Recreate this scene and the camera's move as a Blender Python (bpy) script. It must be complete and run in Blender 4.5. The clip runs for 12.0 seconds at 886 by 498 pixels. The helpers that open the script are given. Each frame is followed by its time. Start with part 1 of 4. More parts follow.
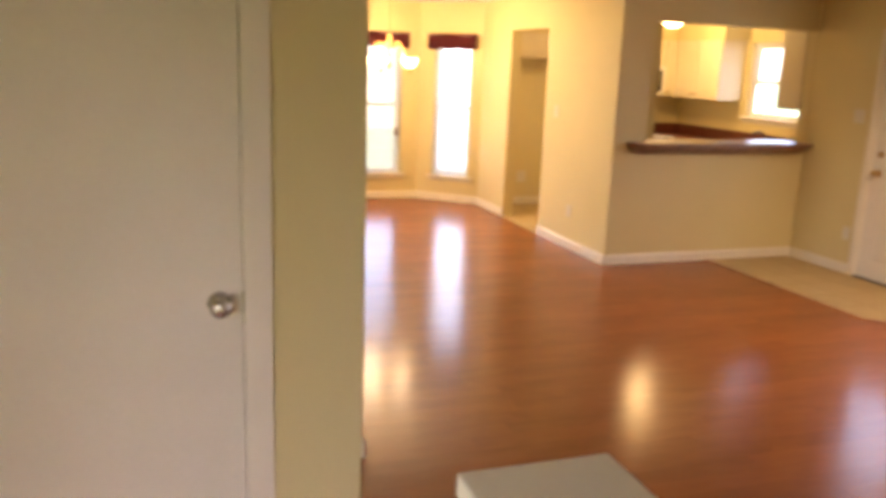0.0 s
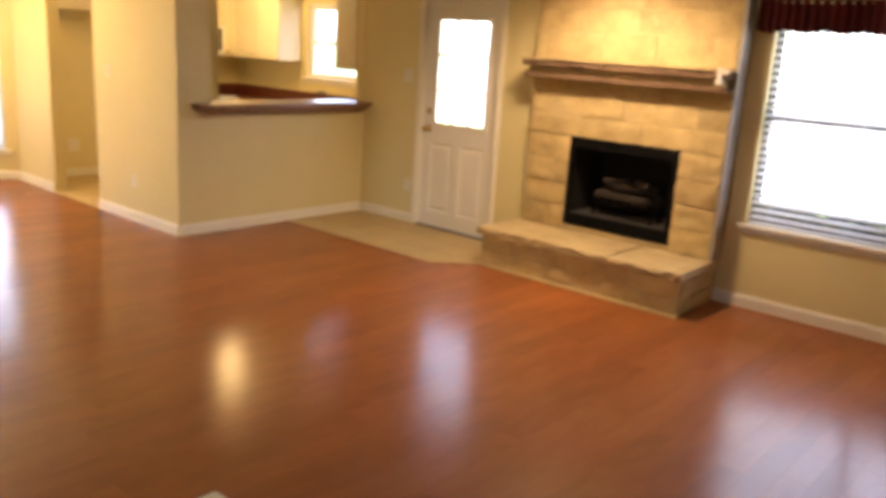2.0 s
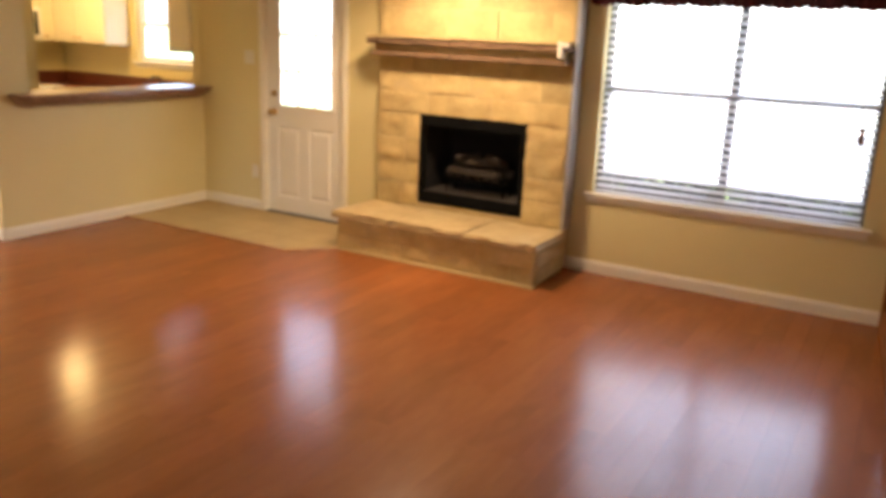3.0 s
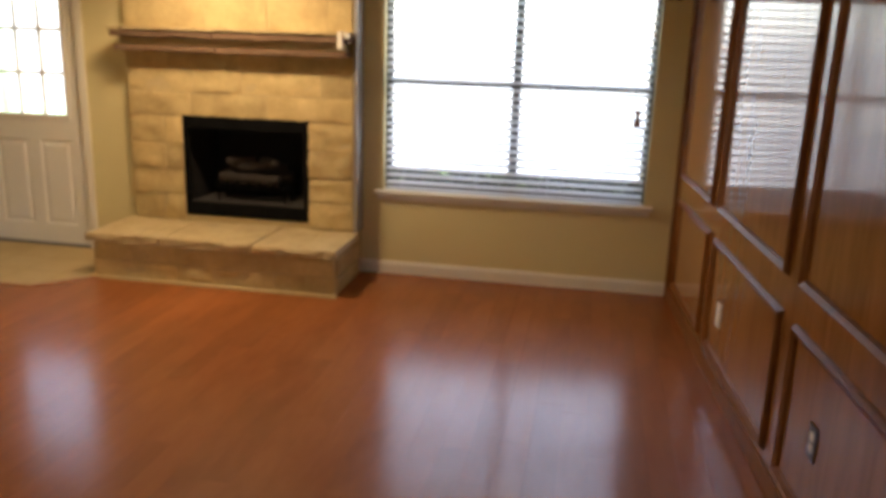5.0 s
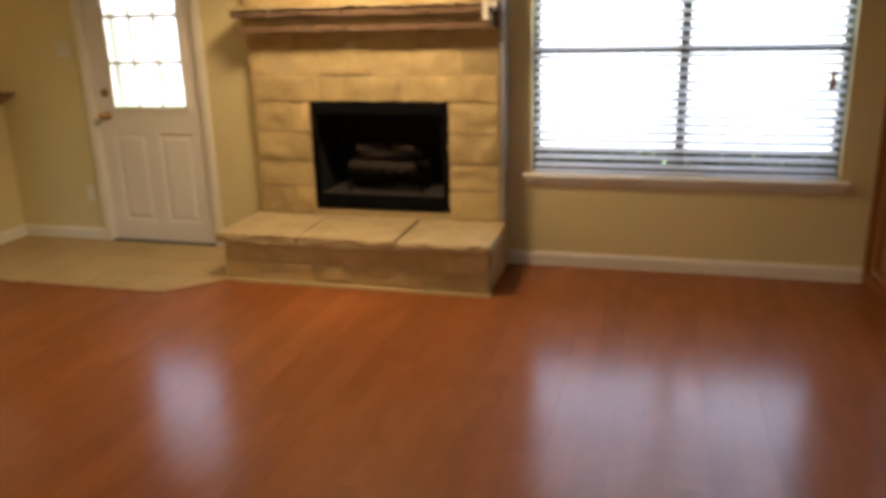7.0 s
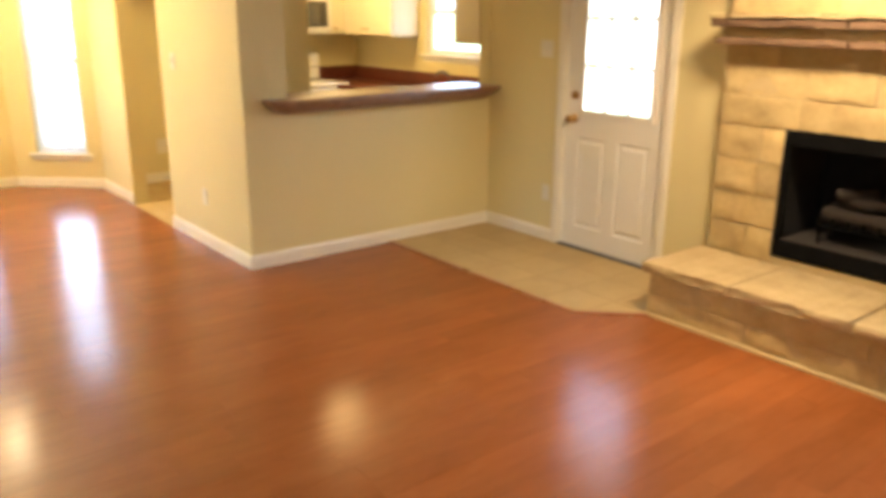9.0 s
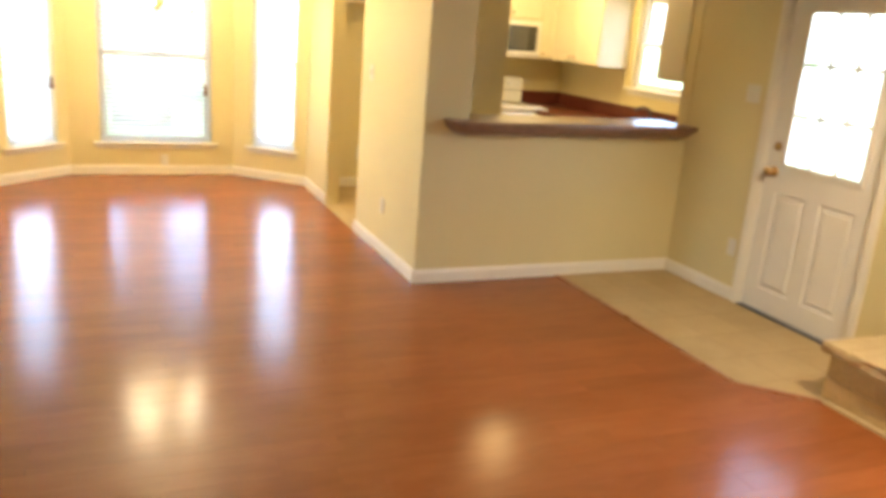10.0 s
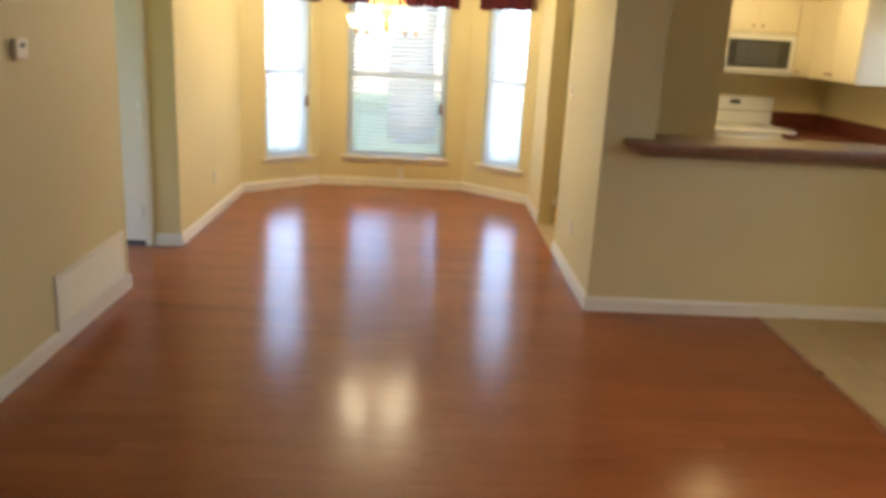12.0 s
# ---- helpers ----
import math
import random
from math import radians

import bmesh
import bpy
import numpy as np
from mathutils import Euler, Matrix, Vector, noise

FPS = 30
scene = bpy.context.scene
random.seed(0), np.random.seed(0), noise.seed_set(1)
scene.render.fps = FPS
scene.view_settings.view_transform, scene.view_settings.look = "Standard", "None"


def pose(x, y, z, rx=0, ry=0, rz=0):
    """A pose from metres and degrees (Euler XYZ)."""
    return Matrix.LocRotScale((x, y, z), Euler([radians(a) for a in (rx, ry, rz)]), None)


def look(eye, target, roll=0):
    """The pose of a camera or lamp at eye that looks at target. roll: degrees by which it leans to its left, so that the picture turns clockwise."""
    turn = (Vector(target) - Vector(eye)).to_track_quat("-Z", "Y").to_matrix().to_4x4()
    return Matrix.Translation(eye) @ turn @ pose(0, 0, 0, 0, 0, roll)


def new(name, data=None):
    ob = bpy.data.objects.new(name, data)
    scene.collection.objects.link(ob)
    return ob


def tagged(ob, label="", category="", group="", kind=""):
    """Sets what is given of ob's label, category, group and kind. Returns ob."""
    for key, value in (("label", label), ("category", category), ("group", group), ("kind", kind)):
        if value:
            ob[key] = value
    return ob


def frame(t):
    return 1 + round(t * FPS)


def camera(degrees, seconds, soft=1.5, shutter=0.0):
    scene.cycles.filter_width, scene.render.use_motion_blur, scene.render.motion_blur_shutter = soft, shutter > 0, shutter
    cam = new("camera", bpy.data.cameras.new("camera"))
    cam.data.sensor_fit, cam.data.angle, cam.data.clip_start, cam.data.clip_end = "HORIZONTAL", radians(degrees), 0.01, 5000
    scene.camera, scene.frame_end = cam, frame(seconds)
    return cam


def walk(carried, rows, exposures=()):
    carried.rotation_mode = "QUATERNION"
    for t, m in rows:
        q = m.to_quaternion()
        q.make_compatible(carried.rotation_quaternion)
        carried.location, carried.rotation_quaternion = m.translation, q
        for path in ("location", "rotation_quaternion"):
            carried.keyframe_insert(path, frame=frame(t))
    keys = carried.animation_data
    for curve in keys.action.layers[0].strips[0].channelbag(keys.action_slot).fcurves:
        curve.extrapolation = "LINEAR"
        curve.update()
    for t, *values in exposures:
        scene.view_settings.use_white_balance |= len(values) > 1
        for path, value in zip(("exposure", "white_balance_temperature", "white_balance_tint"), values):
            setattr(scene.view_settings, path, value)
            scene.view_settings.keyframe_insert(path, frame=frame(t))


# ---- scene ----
cam = camera(57.8, 12.0, soft=4.3, shutter=0.5)
PATH = [
    (0, (-3.643, -6.09, 1.694), (-3.0, -4.25, 1.244), 2.2),
    (0.5, (-3.59, -6.048, 1.699), (-2.738, -4.292, 1.263), 2.0),
    (1, (-3.569, -5.992, 1.697), (-2.49, -4.369, 1.248), 2.7),
    (1.5, (-3.554, -5.922, 1.674), (-2.238, -4.493, 1.201), 3.5),
    (2, (-3.525, -5.879, 1.662), (-2.046, -4.624, 1.175), 3.6),
    (2.5, (-3.527, -5.86, 1.671), (-1.931, -4.764, 1.168), 3.1),
    (3, (-3.459, -5.835, 1.67), (-1.784, -4.876, 1.149), 2.4),
    (3.5, (-3.383, -5.781, 1.663), (-1.637, -4.955, 1.145), 1.7),
    (5.5, (-3.201, -5.095, 1.608), (-1.287, -4.824, 1.093), 1.6),
    (6, (-3.107, -4.906, 1.612), (-1.206, -4.606, 1.07), 0.3),
    (6.5, (-2.992, -4.742, 1.617), (-1.107, -4.391, 1.049), -0.5),
    (8.5, (-2.325, -4.633, 1.649), (-0.927, -3.321, 1.08), -1.7),
    (9, (-2.159, -4.695, 1.648), (-0.962, -3.199, 1.075), 0.4),
    (9.5, (-2.016, -4.721, 1.653), (-1.031, -3.07, 1.103), 2.5),
    (10, (-1.869, -4.715, 1.668), (-1.096, -2.95, 1.129), 4.5),
    (10.5, (-1.692, -4.745, 1.678), (-1.075, -2.914, 1.163), 5.4),
    (11, (-1.491, -4.782, 1.675), (-1.078, -2.887, 1.186), 4.7),
    (11.5, (-1.288, -4.767, 1.671), (-1.071, -2.843, 1.167), 4.0),
    (12, (-1.075, -4.777, 1.676), (-1.013, -2.85, 1.144), 3.0),
]
EXPOSURES = [(0.0, 4.97, 7050, 31), (0.5, 4.9, 7000, 29), (1.5, 4.88, 6950, 24), (3.0, 5.1, 6900, 22), (3.5, 5.13, 6850, 20), (5.5, 4.35, 6650, 16), (6.5, 4.35, 6650, 16), (8.5, 5.1, 6600, 16), (9.5, 5.35, 6250, 14), (10.0, 5.25, 6050, 13), (11.0, 4.9, 5850, 12), (11.5, 4.68, 5650, 11), (12.0, 4.4, 5550, 11)]
walk(cam, [(t, look(eye, target, roll)) for t, eye, target, roll in PATH], EXPOSURES)


# ---- world and daylight ----
world = bpy.data.worlds.new("world")
scene.world = world
world.use_nodes = True
wn = world.node_tree
sky = wn.nodes.new("ShaderNodeTexSky")
sky.sky_type, sky.sun_disc = "NISHITA", False
sky.sun_elevation, sky.sun_rotation = radians(43), radians(180)
sky.air_density, sky.dust_density = 1.0, 2.5
wn.links.new(sky.outputs[0], wn.nodes["Background"].inputs[0])
wn.nodes["Background"].inputs[1].default_value = 0.085

sun_data = bpy.data.lights.new("sun", "SUN")
sun_data.energy, sun_data.angle, sun_data.color = 1.1, radians(10), (1.0, 0.95, 0.88)
sun_ob = new("sun", sun_data)
sun_ob.matrix_world = look((0, -14, 13), (0, 0, 0))


def area(name, m, w, h, power, color):
    d = bpy.data.lights.new(name, "AREA")
    d.shape, d.size, d.size_y, d.energy, d.color = "RECTANGLE", w, h, power, color
    ob = new(name, d)
    ob.matrix_world = m
    return ob


def bulb(name, place, power, color, radius):
    d = bpy.data.lights.new(name, "POINT")
    d.energy, d.color, d.shadow_soft_size = power, color, radius
    ob = new(name, d)
    ob.location = place
    return ob


WARM = (1.0, 0.78, 0.50)
GOLD = (1.0, 0.77, 0.42)
DAY = (0.84, 0.92, 1.0)
CHAND_W, KITCH_W, CAN_W = 3.3, 1.05, 9.6
# the sky's light in the window openings: place, direction out, width, height, watts
for px, py, pz, nx, ny, w, h, power, tone in ((2.17, -4.788, 1.365, 1, 0, 1.68, 1.25, 0.98, DAY), (2.17, -1.225, 1.44, 1, 0, 0.52, 0.90, 0.17, DAY), (2.90, 1.34, 1.63, 1, 0, 0.85, 0.80, 0.05, DAY),
                                        (-2.58, 3.54, 1.19, -0.63, 0.77, 0.48, 1.58, 0.46, DAY), (-0.22, 3.56, 1.19, 0.67, 0.74, 0.45, 1.58, 0.46, DAY)):
    m = look((px, py, pz), (px - nx, py - ny, pz))
    area("window_daylight", m, w, h, power, tone)

# ---- materials ----


def surface(name, c1, c2, scale=3.0, rough=0.6, bump=0.0, fine=60.0, metal=0.0, stretch=(1, 1, 1), coat=0.0, vary=0.0, shift=False, rough2=None, distort=0.0, island=False, spec=0.5, coat_rough=0.12):
    """A procedural surface: two scales of noise between two colours, fine relief, and a tint of its own for each piece."""
    m = bpy.data.materials.new(name)
    m.use_nodes = True
    t = m.node_tree
    b = t.nodes["Principled BSDF"]
    co = t.nodes.new("ShaderNodeTexCoord")
    mp = t.nodes.new("ShaderNodeMapping")
    mp.inputs["Scale"].default_value = stretch
    info = t.nodes.new("ShaderNodeNewGeometry" if island else "ShaderNodeObjectInfo")
    rnd_out = info.outputs["Random Per Island" if island else "Random"]
    if shift or island:
        mul = t.nodes.new("ShaderNodeMath")
        mul.operation = "MULTIPLY"
        mul.inputs[1].default_value = 37.0
        t.links.new(rnd_out, mul.inputs[0])
        add = t.nodes.new("ShaderNodeVectorMath")
        add.operation = "ADD"
        t.links.new(co.outputs["Object"], add.inputs[0])
        t.links.new(mul.outputs[0], add.inputs[1])
        t.links.new(add.outputs[0], mp.inputs[0])
    else:
        t.links.new(co.outputs["Object"], mp.inputs[0])
    n1 = t.nodes.new("ShaderNodeTexNoise")
    n1.inputs["Scale"].default_value, n1.inputs["Detail"].default_value = scale, 6
    n1.inputs["Distortion"].default_value = distort
    n2 = t.nodes.new("ShaderNodeTexNoise")
    n2.inputs["Scale"].default_value, n2.inputs["Detail"].default_value = fine, 4
    for n in (n1, n2):
        t.links.new(mp.outputs[0], n.inputs["Vector"])
    mixv = t.nodes.new("ShaderNodeMath")
    mixv.operation = "MULTIPLY_ADD"
    mixv.inputs[1].default_value = 0.3
    t.links.new(n2.outputs[0], mixv.inputs[0])
    sc = t.nodes.new("ShaderNodeMath")
    sc.operation = "MULTIPLY"
    sc.inputs[1].default_value = 0.7
    t.links.new(n1.outputs[0], sc.inputs[0])
    t.links.new(sc.outputs[0], mixv.inputs[2])
    ramp = t.nodes.new("ShaderNodeValToRGB")
    ramp.color_ramp.elements[0].position, ramp.color_ramp.elements[1].position = 0.32, 0.68
    ramp.color_ramp.elements[0].color, ramp.color_ramp.elements[1].color = (*c1, 1), (*c2, 1)
    t.links.new(mixv.outputs[0], ramp.inputs[0])
    out = ramp.outputs[0]
    if vary:
        hsv = t.nodes.new("ShaderNodeHueSaturation")
        mr = t.nodes.new("ShaderNodeMapRange")
        mr.inputs["To Min"].default_value, mr.inputs["To Max"].default_value = 1 - vary, 1 + vary
        t.links.new(rnd_out, mr.inputs[0])
        t.links.new(mr.outputs[0], hsv.inputs["Value"])
        t.links.new(out, hsv.inputs["Color"])
        out = hsv.outputs[0]
    t.links.new(out, b.inputs["Base Color"])
    b.inputs["Metallic"].default_value = metal
    b.inputs["Specular IOR Level"].default_value = spec
    rr = t.nodes.new("ShaderNodeMapRange")
    rr.inputs["To Min"].default_value = rough
    rr.inputs["To Max"].default_value = rough2 if rough2 is not None else min(1.0, rough * 1.25)
    t.links.new(n1.outputs[0], rr.inputs[0])
    t.links.new(rr.outputs[0], b.inputs["Roughness"])
    if coat:
        b.inputs["Coat Weight"].default_value, b.inputs["Coat Roughness"].default_value = coat, coat_rough
    if bump:
        bp = t.nodes.new("ShaderNodeBump")
        bp.inputs["Strength"].default_value, bp.inputs["Distance"].default_value = bump, 0.01
        t.links.new(mixv.outputs[0], bp.inputs["Height"])
        t.links.new(bp.outputs[0], b.inputs["Normal"])
    return m


def glow(name, color, strength):
    m = bpy.data.materials.new(name)
    m.use_nodes = True
    b = m.node_tree.nodes["Principled BSDF"]
    b.inputs["Base Color"].default_value = (0.85, 0.82, 0.75, 1)
    b.inputs["Emission Color"].default_value, b.inputs["Emission Strength"].default_value = (*color, 1), strength
    return m


def clear_glass(name):
    m = bpy.data.materials.new(name)
    m.use_nodes = True
    b = m.node_tree.nodes["Principled BSDF"]
    b.inputs["Base Color"].default_value = (0.95, 0.97, 0.97, 1)
    b.inputs["Transmission Weight"].default_value, b.inputs["Roughness"].default_value, b.inputs["IOR"].default_value = 1, 0.0, 1.45
    return m


PAINT = surface("beige_wall_paint", (0.655, 0.560, 0.282), (0.70, 0.603, 0.318), 1.3, 0.55, 0.10, 220)
CEIL = surface("ceiling_paint", (0.80, 0.78, 0.70), (0.85, 0.83, 0.75), 2, 0.8, 0.3, 120)
TRIM = surface("white_trim_paint", (0.76, 0.71, 0.59), (0.82, 0.77, 0.65), 4, 0.32, 0.04, 90)
DOORW = surface("white_door_paint", (0.74, 0.705, 0.615), (0.80, 0.765, 0.675), 2.5, 0.35, 0.05, 70)
SASH = surface("white_window_frame", (0.70, 0.70, 0.68), (0.78, 0.78, 0.76), 4, 0.35, 0.03, 90)
BRONZE_FRAME = surface("dark_window_frame", (0.07, 0.075, 0.085), (0.11, 0.115, 0.125), 6, 0.4, 0.03, 90)
PLANK = surface("orange_laminate_plank", (0.242, 0.071, 0.0172), (0.300, 0.097, 0.0250), 2.2, 0.165, 0.012, 9, stretch=(1.0, 3.2, 3.2), vary=0.08, shift=True, rough2=0.22, distort=0.6, spec=0.14, coat=0.25, coat_rough=0.50)
PLANK_FAR = surface("orange_laminate_plank_far", (0.242, 0.071, 0.0172), (0.300, 0.097, 0.0250), 2.2, 0.165, 0.012, 9, stretch=(1.0, 3.2, 3.2), vary=0.08, rough2=0.22, distort=0.6, spec=0.14, coat=0.25, coat_rough=0.50, island=True)
SUB = surface("dark_subfloor", (0.07, 0.021, 0.008), (0.09, 0.028, 0.010), 5, 0.8)
TILE = surface("beige_floor_tile", (0.42, 0.305, 0.135), (0.50, 0.37, 0.175), 5, 0.55, 0.06, 40, vary=0.05, shift=True)
GROUT = surface("tan_grout", (0.38, 0.285, 0.14), (0.44, 0.335, 0.17), 20, 0.85, 0.2, 150)
STONE = surface("limestone_block", (0.42, 0.305, 0.128), (0.61, 0.468, 0.215), 6, 0.75, 0.7, 30, vary=0.15, shift=True)
SLAB = surface("limestone_slab", (0.42, 0.312, 0.150), (0.56, 0.435, 0.225), 7, 0.75, 0.8, 40, vary=0.06, shift=True)
# brown of the mantel's front edges stands for the shade on them
SHADE_BROWN = surface("shade_brown_stone_edge", (0.125, 0.070, 0.036), (0.195, 0.115, 0.062), 9, 0.85, 0.5, 60, vary=0.1, shift=True)
MORTAR = surface("sandy_mortar", (0.47, 0.355, 0.170), (0.55, 0.425, 0.215), 15, 0.9, 0.3, 120)
SOOT = surface("sooty_firebrick", (0.005, 0.0045, 0.004), (0.013, 0.011, 0.009), 7, 0.85, 0.3, 50)
IRON = surface("black_painted_iron", (0.004, 0.004, 0.004), (0.008, 0.008, 0.008), 12, 0.85, 0.1, 80, spec=0.05)
# log and ash colours hold the firebox's shade, hence near black
LOGM = surface("shaded_grey_log", (0.015, 0.010, 0.007), (0.028, 0.020, 0.014), 14, 0.85, 0.8, 70)
ASH = surface("shaded_pale_ash", (0.022, 0.018, 0.015), (0.038, 0.032, 0.027), 30, 0.95, 0.5, 120)
PANELW = surface("varnished_oak_panel", (0.185, 0.070, 0.018), (0.285, 0.116, 0.032), 2.5, 0.09, 0.004, 14, stretch=(9, 9, 0.8), rough2=0.11, distort=0.8, spec=0.35)
PANELM = surface("varnished_oak_moulding", (0.135, 0.048, 0.013), (0.215, 0.080, 0.022), 4, 0.38, 0.03, 20, stretch=(6, 6, 1.5), rough2=0.5, spec=0.08)
BAR = surface("brown_laminate_counter", (0.17, 0.088, 0.052), (0.25, 0.138, 0.085), 16, 0.30, 0.03, 140)
REDTOP = surface("dark_red_laminate", (0.095, 0.022, 0.012), (0.145, 0.036, 0.020), 14, 0.30, 0.03, 140)
CABINET = surface("cream_cabinet_paint", (0.70, 0.62, 0.44), (0.76, 0.68, 0.50), 3, 0.4, 0.04, 80)
WHITE_ENAMEL = surface("white_enamel", (0.74, 0.73, 0.69), (0.80, 0.79, 0.75), 5, 0.18, 0.0)
BLACK_GLASS = surface("dark_oven_glass", (0.035, 0.036, 0.035), (0.055, 0.056, 0.054), 3, 0.10)
OVEN_SCREEN = surface("grey_oven_screen", (0.060, 0.060, 0.056), (0.085, 0.085, 0.080), 40, 0.35, 0.0)
VALANCE = surface("burgundy_fabric", (0.055, 0.004, 0.007), (0.105, 0.009, 0.013), 8, 0.85, 0.25, 160)
SLAT = surface("white_blind_slat", (0.74, 0.75, 0.76), (0.80, 0.81, 0.82), 3, 0.42, 0.02, 90)
# thin vinyl lets part of the daylight through
slat_nodes = SLAT.node_tree
slat_glow = slat_nodes.nodes.new("ShaderNodeBsdfTranslucent")
slat_glow.inputs[0].default_value = (0.90, 0.93, 0.96, 1)
slat_mix = slat_nodes.nodes.new("ShaderNodeMixShader")
slat_mix.inputs[0].default_value = 0.72
slat_nodes.links.new(slat_nodes.nodes["Principled BSDF"].outputs[0], slat_mix.inputs[1])
slat_nodes.links.new(slat_glow.outputs[0], slat_mix.inputs[2])
slat_nodes.links.new(slat_mix.outputs[0], slat_nodes.nodes["Material Output"].inputs[0])
CHROME = surface("satin_nickel", (0.55, 0.53, 0.50), (0.68, 0.66, 0.62), 9, 0.24, 0.0, metal=1.0)
BRASS = surface("aged_brass", (0.36, 0.22, 0.08), (0.48, 0.31, 0.12), 9, 0.28, 0.0, metal=1.0)
GOLDWOOD = surface("golden_metal_arm", (0.52, 0.30, 0.10), (0.62, 0.38, 0.14), 9, 0.35, 0.0, metal=0.6)
PLATE = surface("ivory_plastic", (0.68, 0.64, 0.54), (0.74, 0.70, 0.60), 9, 0.38)
BLACK_PLASTIC = surface("black_plastic", (0.012, 0.012, 0.012), (0.022, 0.022, 0.022), 9, 0.35)
GREY_METAL = surface("grey_metal_strip", (0.36, 0.35, 0.34), (0.46, 0.45, 0.43), 9, 0.38, 0.02, metal=0.5)
TASSEL = surface("brown_wood_pull", (0.16, 0.07, 0.04), (0.24, 0.11, 0.06), 30, 0.45)
STRIP = surface("stained_threshold_strip", (0.24, 0.085, 0.028), (0.34, 0.135, 0.05), 6, 0.25, 0.03, 40, stretch=(2, 2, 2))
GLASS = clear_glass("window_glass")
SHADE_GLOW = glow("lit_frosted_glass", (1.0, 0.70, 0.30), 0.55)
GLOBE_GLOW = glow("lit_kitchen_globe", (1.0, 0.68, 0.25), 0.9)
CAN_GLOW = glow("lit_recessed_bulb", (1.0, 0.72, 0.38), 3.0)
LAWN = surface("lawn_grass", (0.055, 0.10, 0.028), (0.10, 0.155, 0.045), 2, 0.9, 0.6, 60)
BARK = surface("grey_tree_bark", (0.11, 0.095, 0.08), (0.19, 0.165, 0.14), 9, 0.9, 0.8, 40, stretch=(3, 3, 0.7))
LEAF = surface("green_leaves", (0.035, 0.085, 0.018), (0.075, 0.14, 0.035), 6, 0.6)
SHRUB = surface("dark_shrub_leaves", (0.012, 0.030, 0.008), (0.030, 0.058, 0.016), 6, 0.6)
FENCE = surface("weathered_fence_board", (0.26, 0.20, 0.14), (0.38, 0.31, 0.23), 3, 0.85, 0.3, 40, stretch=(6, 6, 0.6), vary=0.12, shift=True)

# ---- building helpers ----


def part(name, bm, material, parent=None, label="", m=None, smooth=False):
    """Link a bmesh as one mesh object, under a thing or on its own."""
    bmesh.ops.recalc_face_normals(bm, faces=bm.faces)
    me = bpy.data.meshes.new(name)
    bm.to_mesh(me)
    bm.free()
    me.materials.append(material)
    if smooth:
        for p in me.polygons:
            p.use_smooth = True
    ob = new(name, me)
    if parent:
        ob.parent = parent
    if m is not None:
        ob.matrix_local = m
    if label:
        ob["label"] = label
    return ob


def thing(name, m, label, category, group="", kind=""):
    ob = new(name)
    ob.empty_display_size = 0.1
    ob.matrix_world = m
    return tagged(ob, label, category, group, kind)


def box(bm, x0, x1, y0, y1, z0, z1):
    v = [bm.verts.new((x, y, z)) for z in (z0, z1) for x, y in ((x0, y0), (x1, y0), (x1, y1), (x0, y1))]
    for f in ((0, 3, 2, 1), (4, 5, 6, 7), (0, 1, 5, 4), (1, 2, 6, 5), (2, 3, 7, 6), (3, 0, 4, 7)):
        bm.faces.new([v[i] for i in f])
    return v


def block(x0, x1, y0, y1, z0, z1, bevel=0.0, seg=2):
    bm = bmesh.new()
    box(bm, x0, x1, y0, y1, z0, z1)
    if bevel:
        bmesh.ops.bevel(bm, geom=list(bm.edges), offset=bevel, segments=seg, affect="EDGES", profile=0.5)
    return bm


def ring(u0, u1, z0, z1, h0, h1, g0, g1, n0, n1):
    """A flat frame in the x-z plane: outer rectangle, hole, and depth from n0 to n1."""
    bm = bmesh.new()
    v = {}
    for y in (n0, n1):
        v[y, 0] = [bm.verts.new((x, y, z)) for x, z in ((u0, z0), (u1, z0), (u1, z1), (u0, z1))]
        v[y, 1] = [bm.verts.new((x, y, z)) for x, z in ((h0, g0), (h1, g0), (h1, g1), (h0, g1))]
    for i in range(4):
        k = (i + 1) % 4
        for y in (n0, n1):
            bm.faces.new((v[y, 0][i], v[y, 0][k], v[y, 1][k], v[y, 1][i]))
        for e in (0, 1):
            bm.faces.new((v[n0, e][i], v[n0, e][k], v[n1, e][k], v[n1, e][i]))
    return bm


def lathe(profile, n=24, axis="z"):
    """Turn a profile of (radius, height) round an axis."""
    bm = bmesh.new()
    rings = []
    for r, h in profile:
        ring = []
        for i in range(n):
            a = 2 * math.pi * i / n
            p = (r * math.cos(a), r * math.sin(a), h)
            if axis == "y":
                p = (p[0], p[2], p[1])
            elif axis == "x":
                p = (p[2], p[0], p[1])
            ring.append(bm.verts.new(p))
        rings.append(ring)
    for a, b in zip(rings, rings[1:]):
        for i in range(n):
            bm.faces.new((a[i], a[(i + 1) % n], b[(i + 1) % n], b[i]))
    for ring in (rings[0], rings[-1]):
        bm.faces.new(ring)
    bmesh.ops.remove_doubles(bm, verts=bm.verts, dist=1e-5)
    return bm


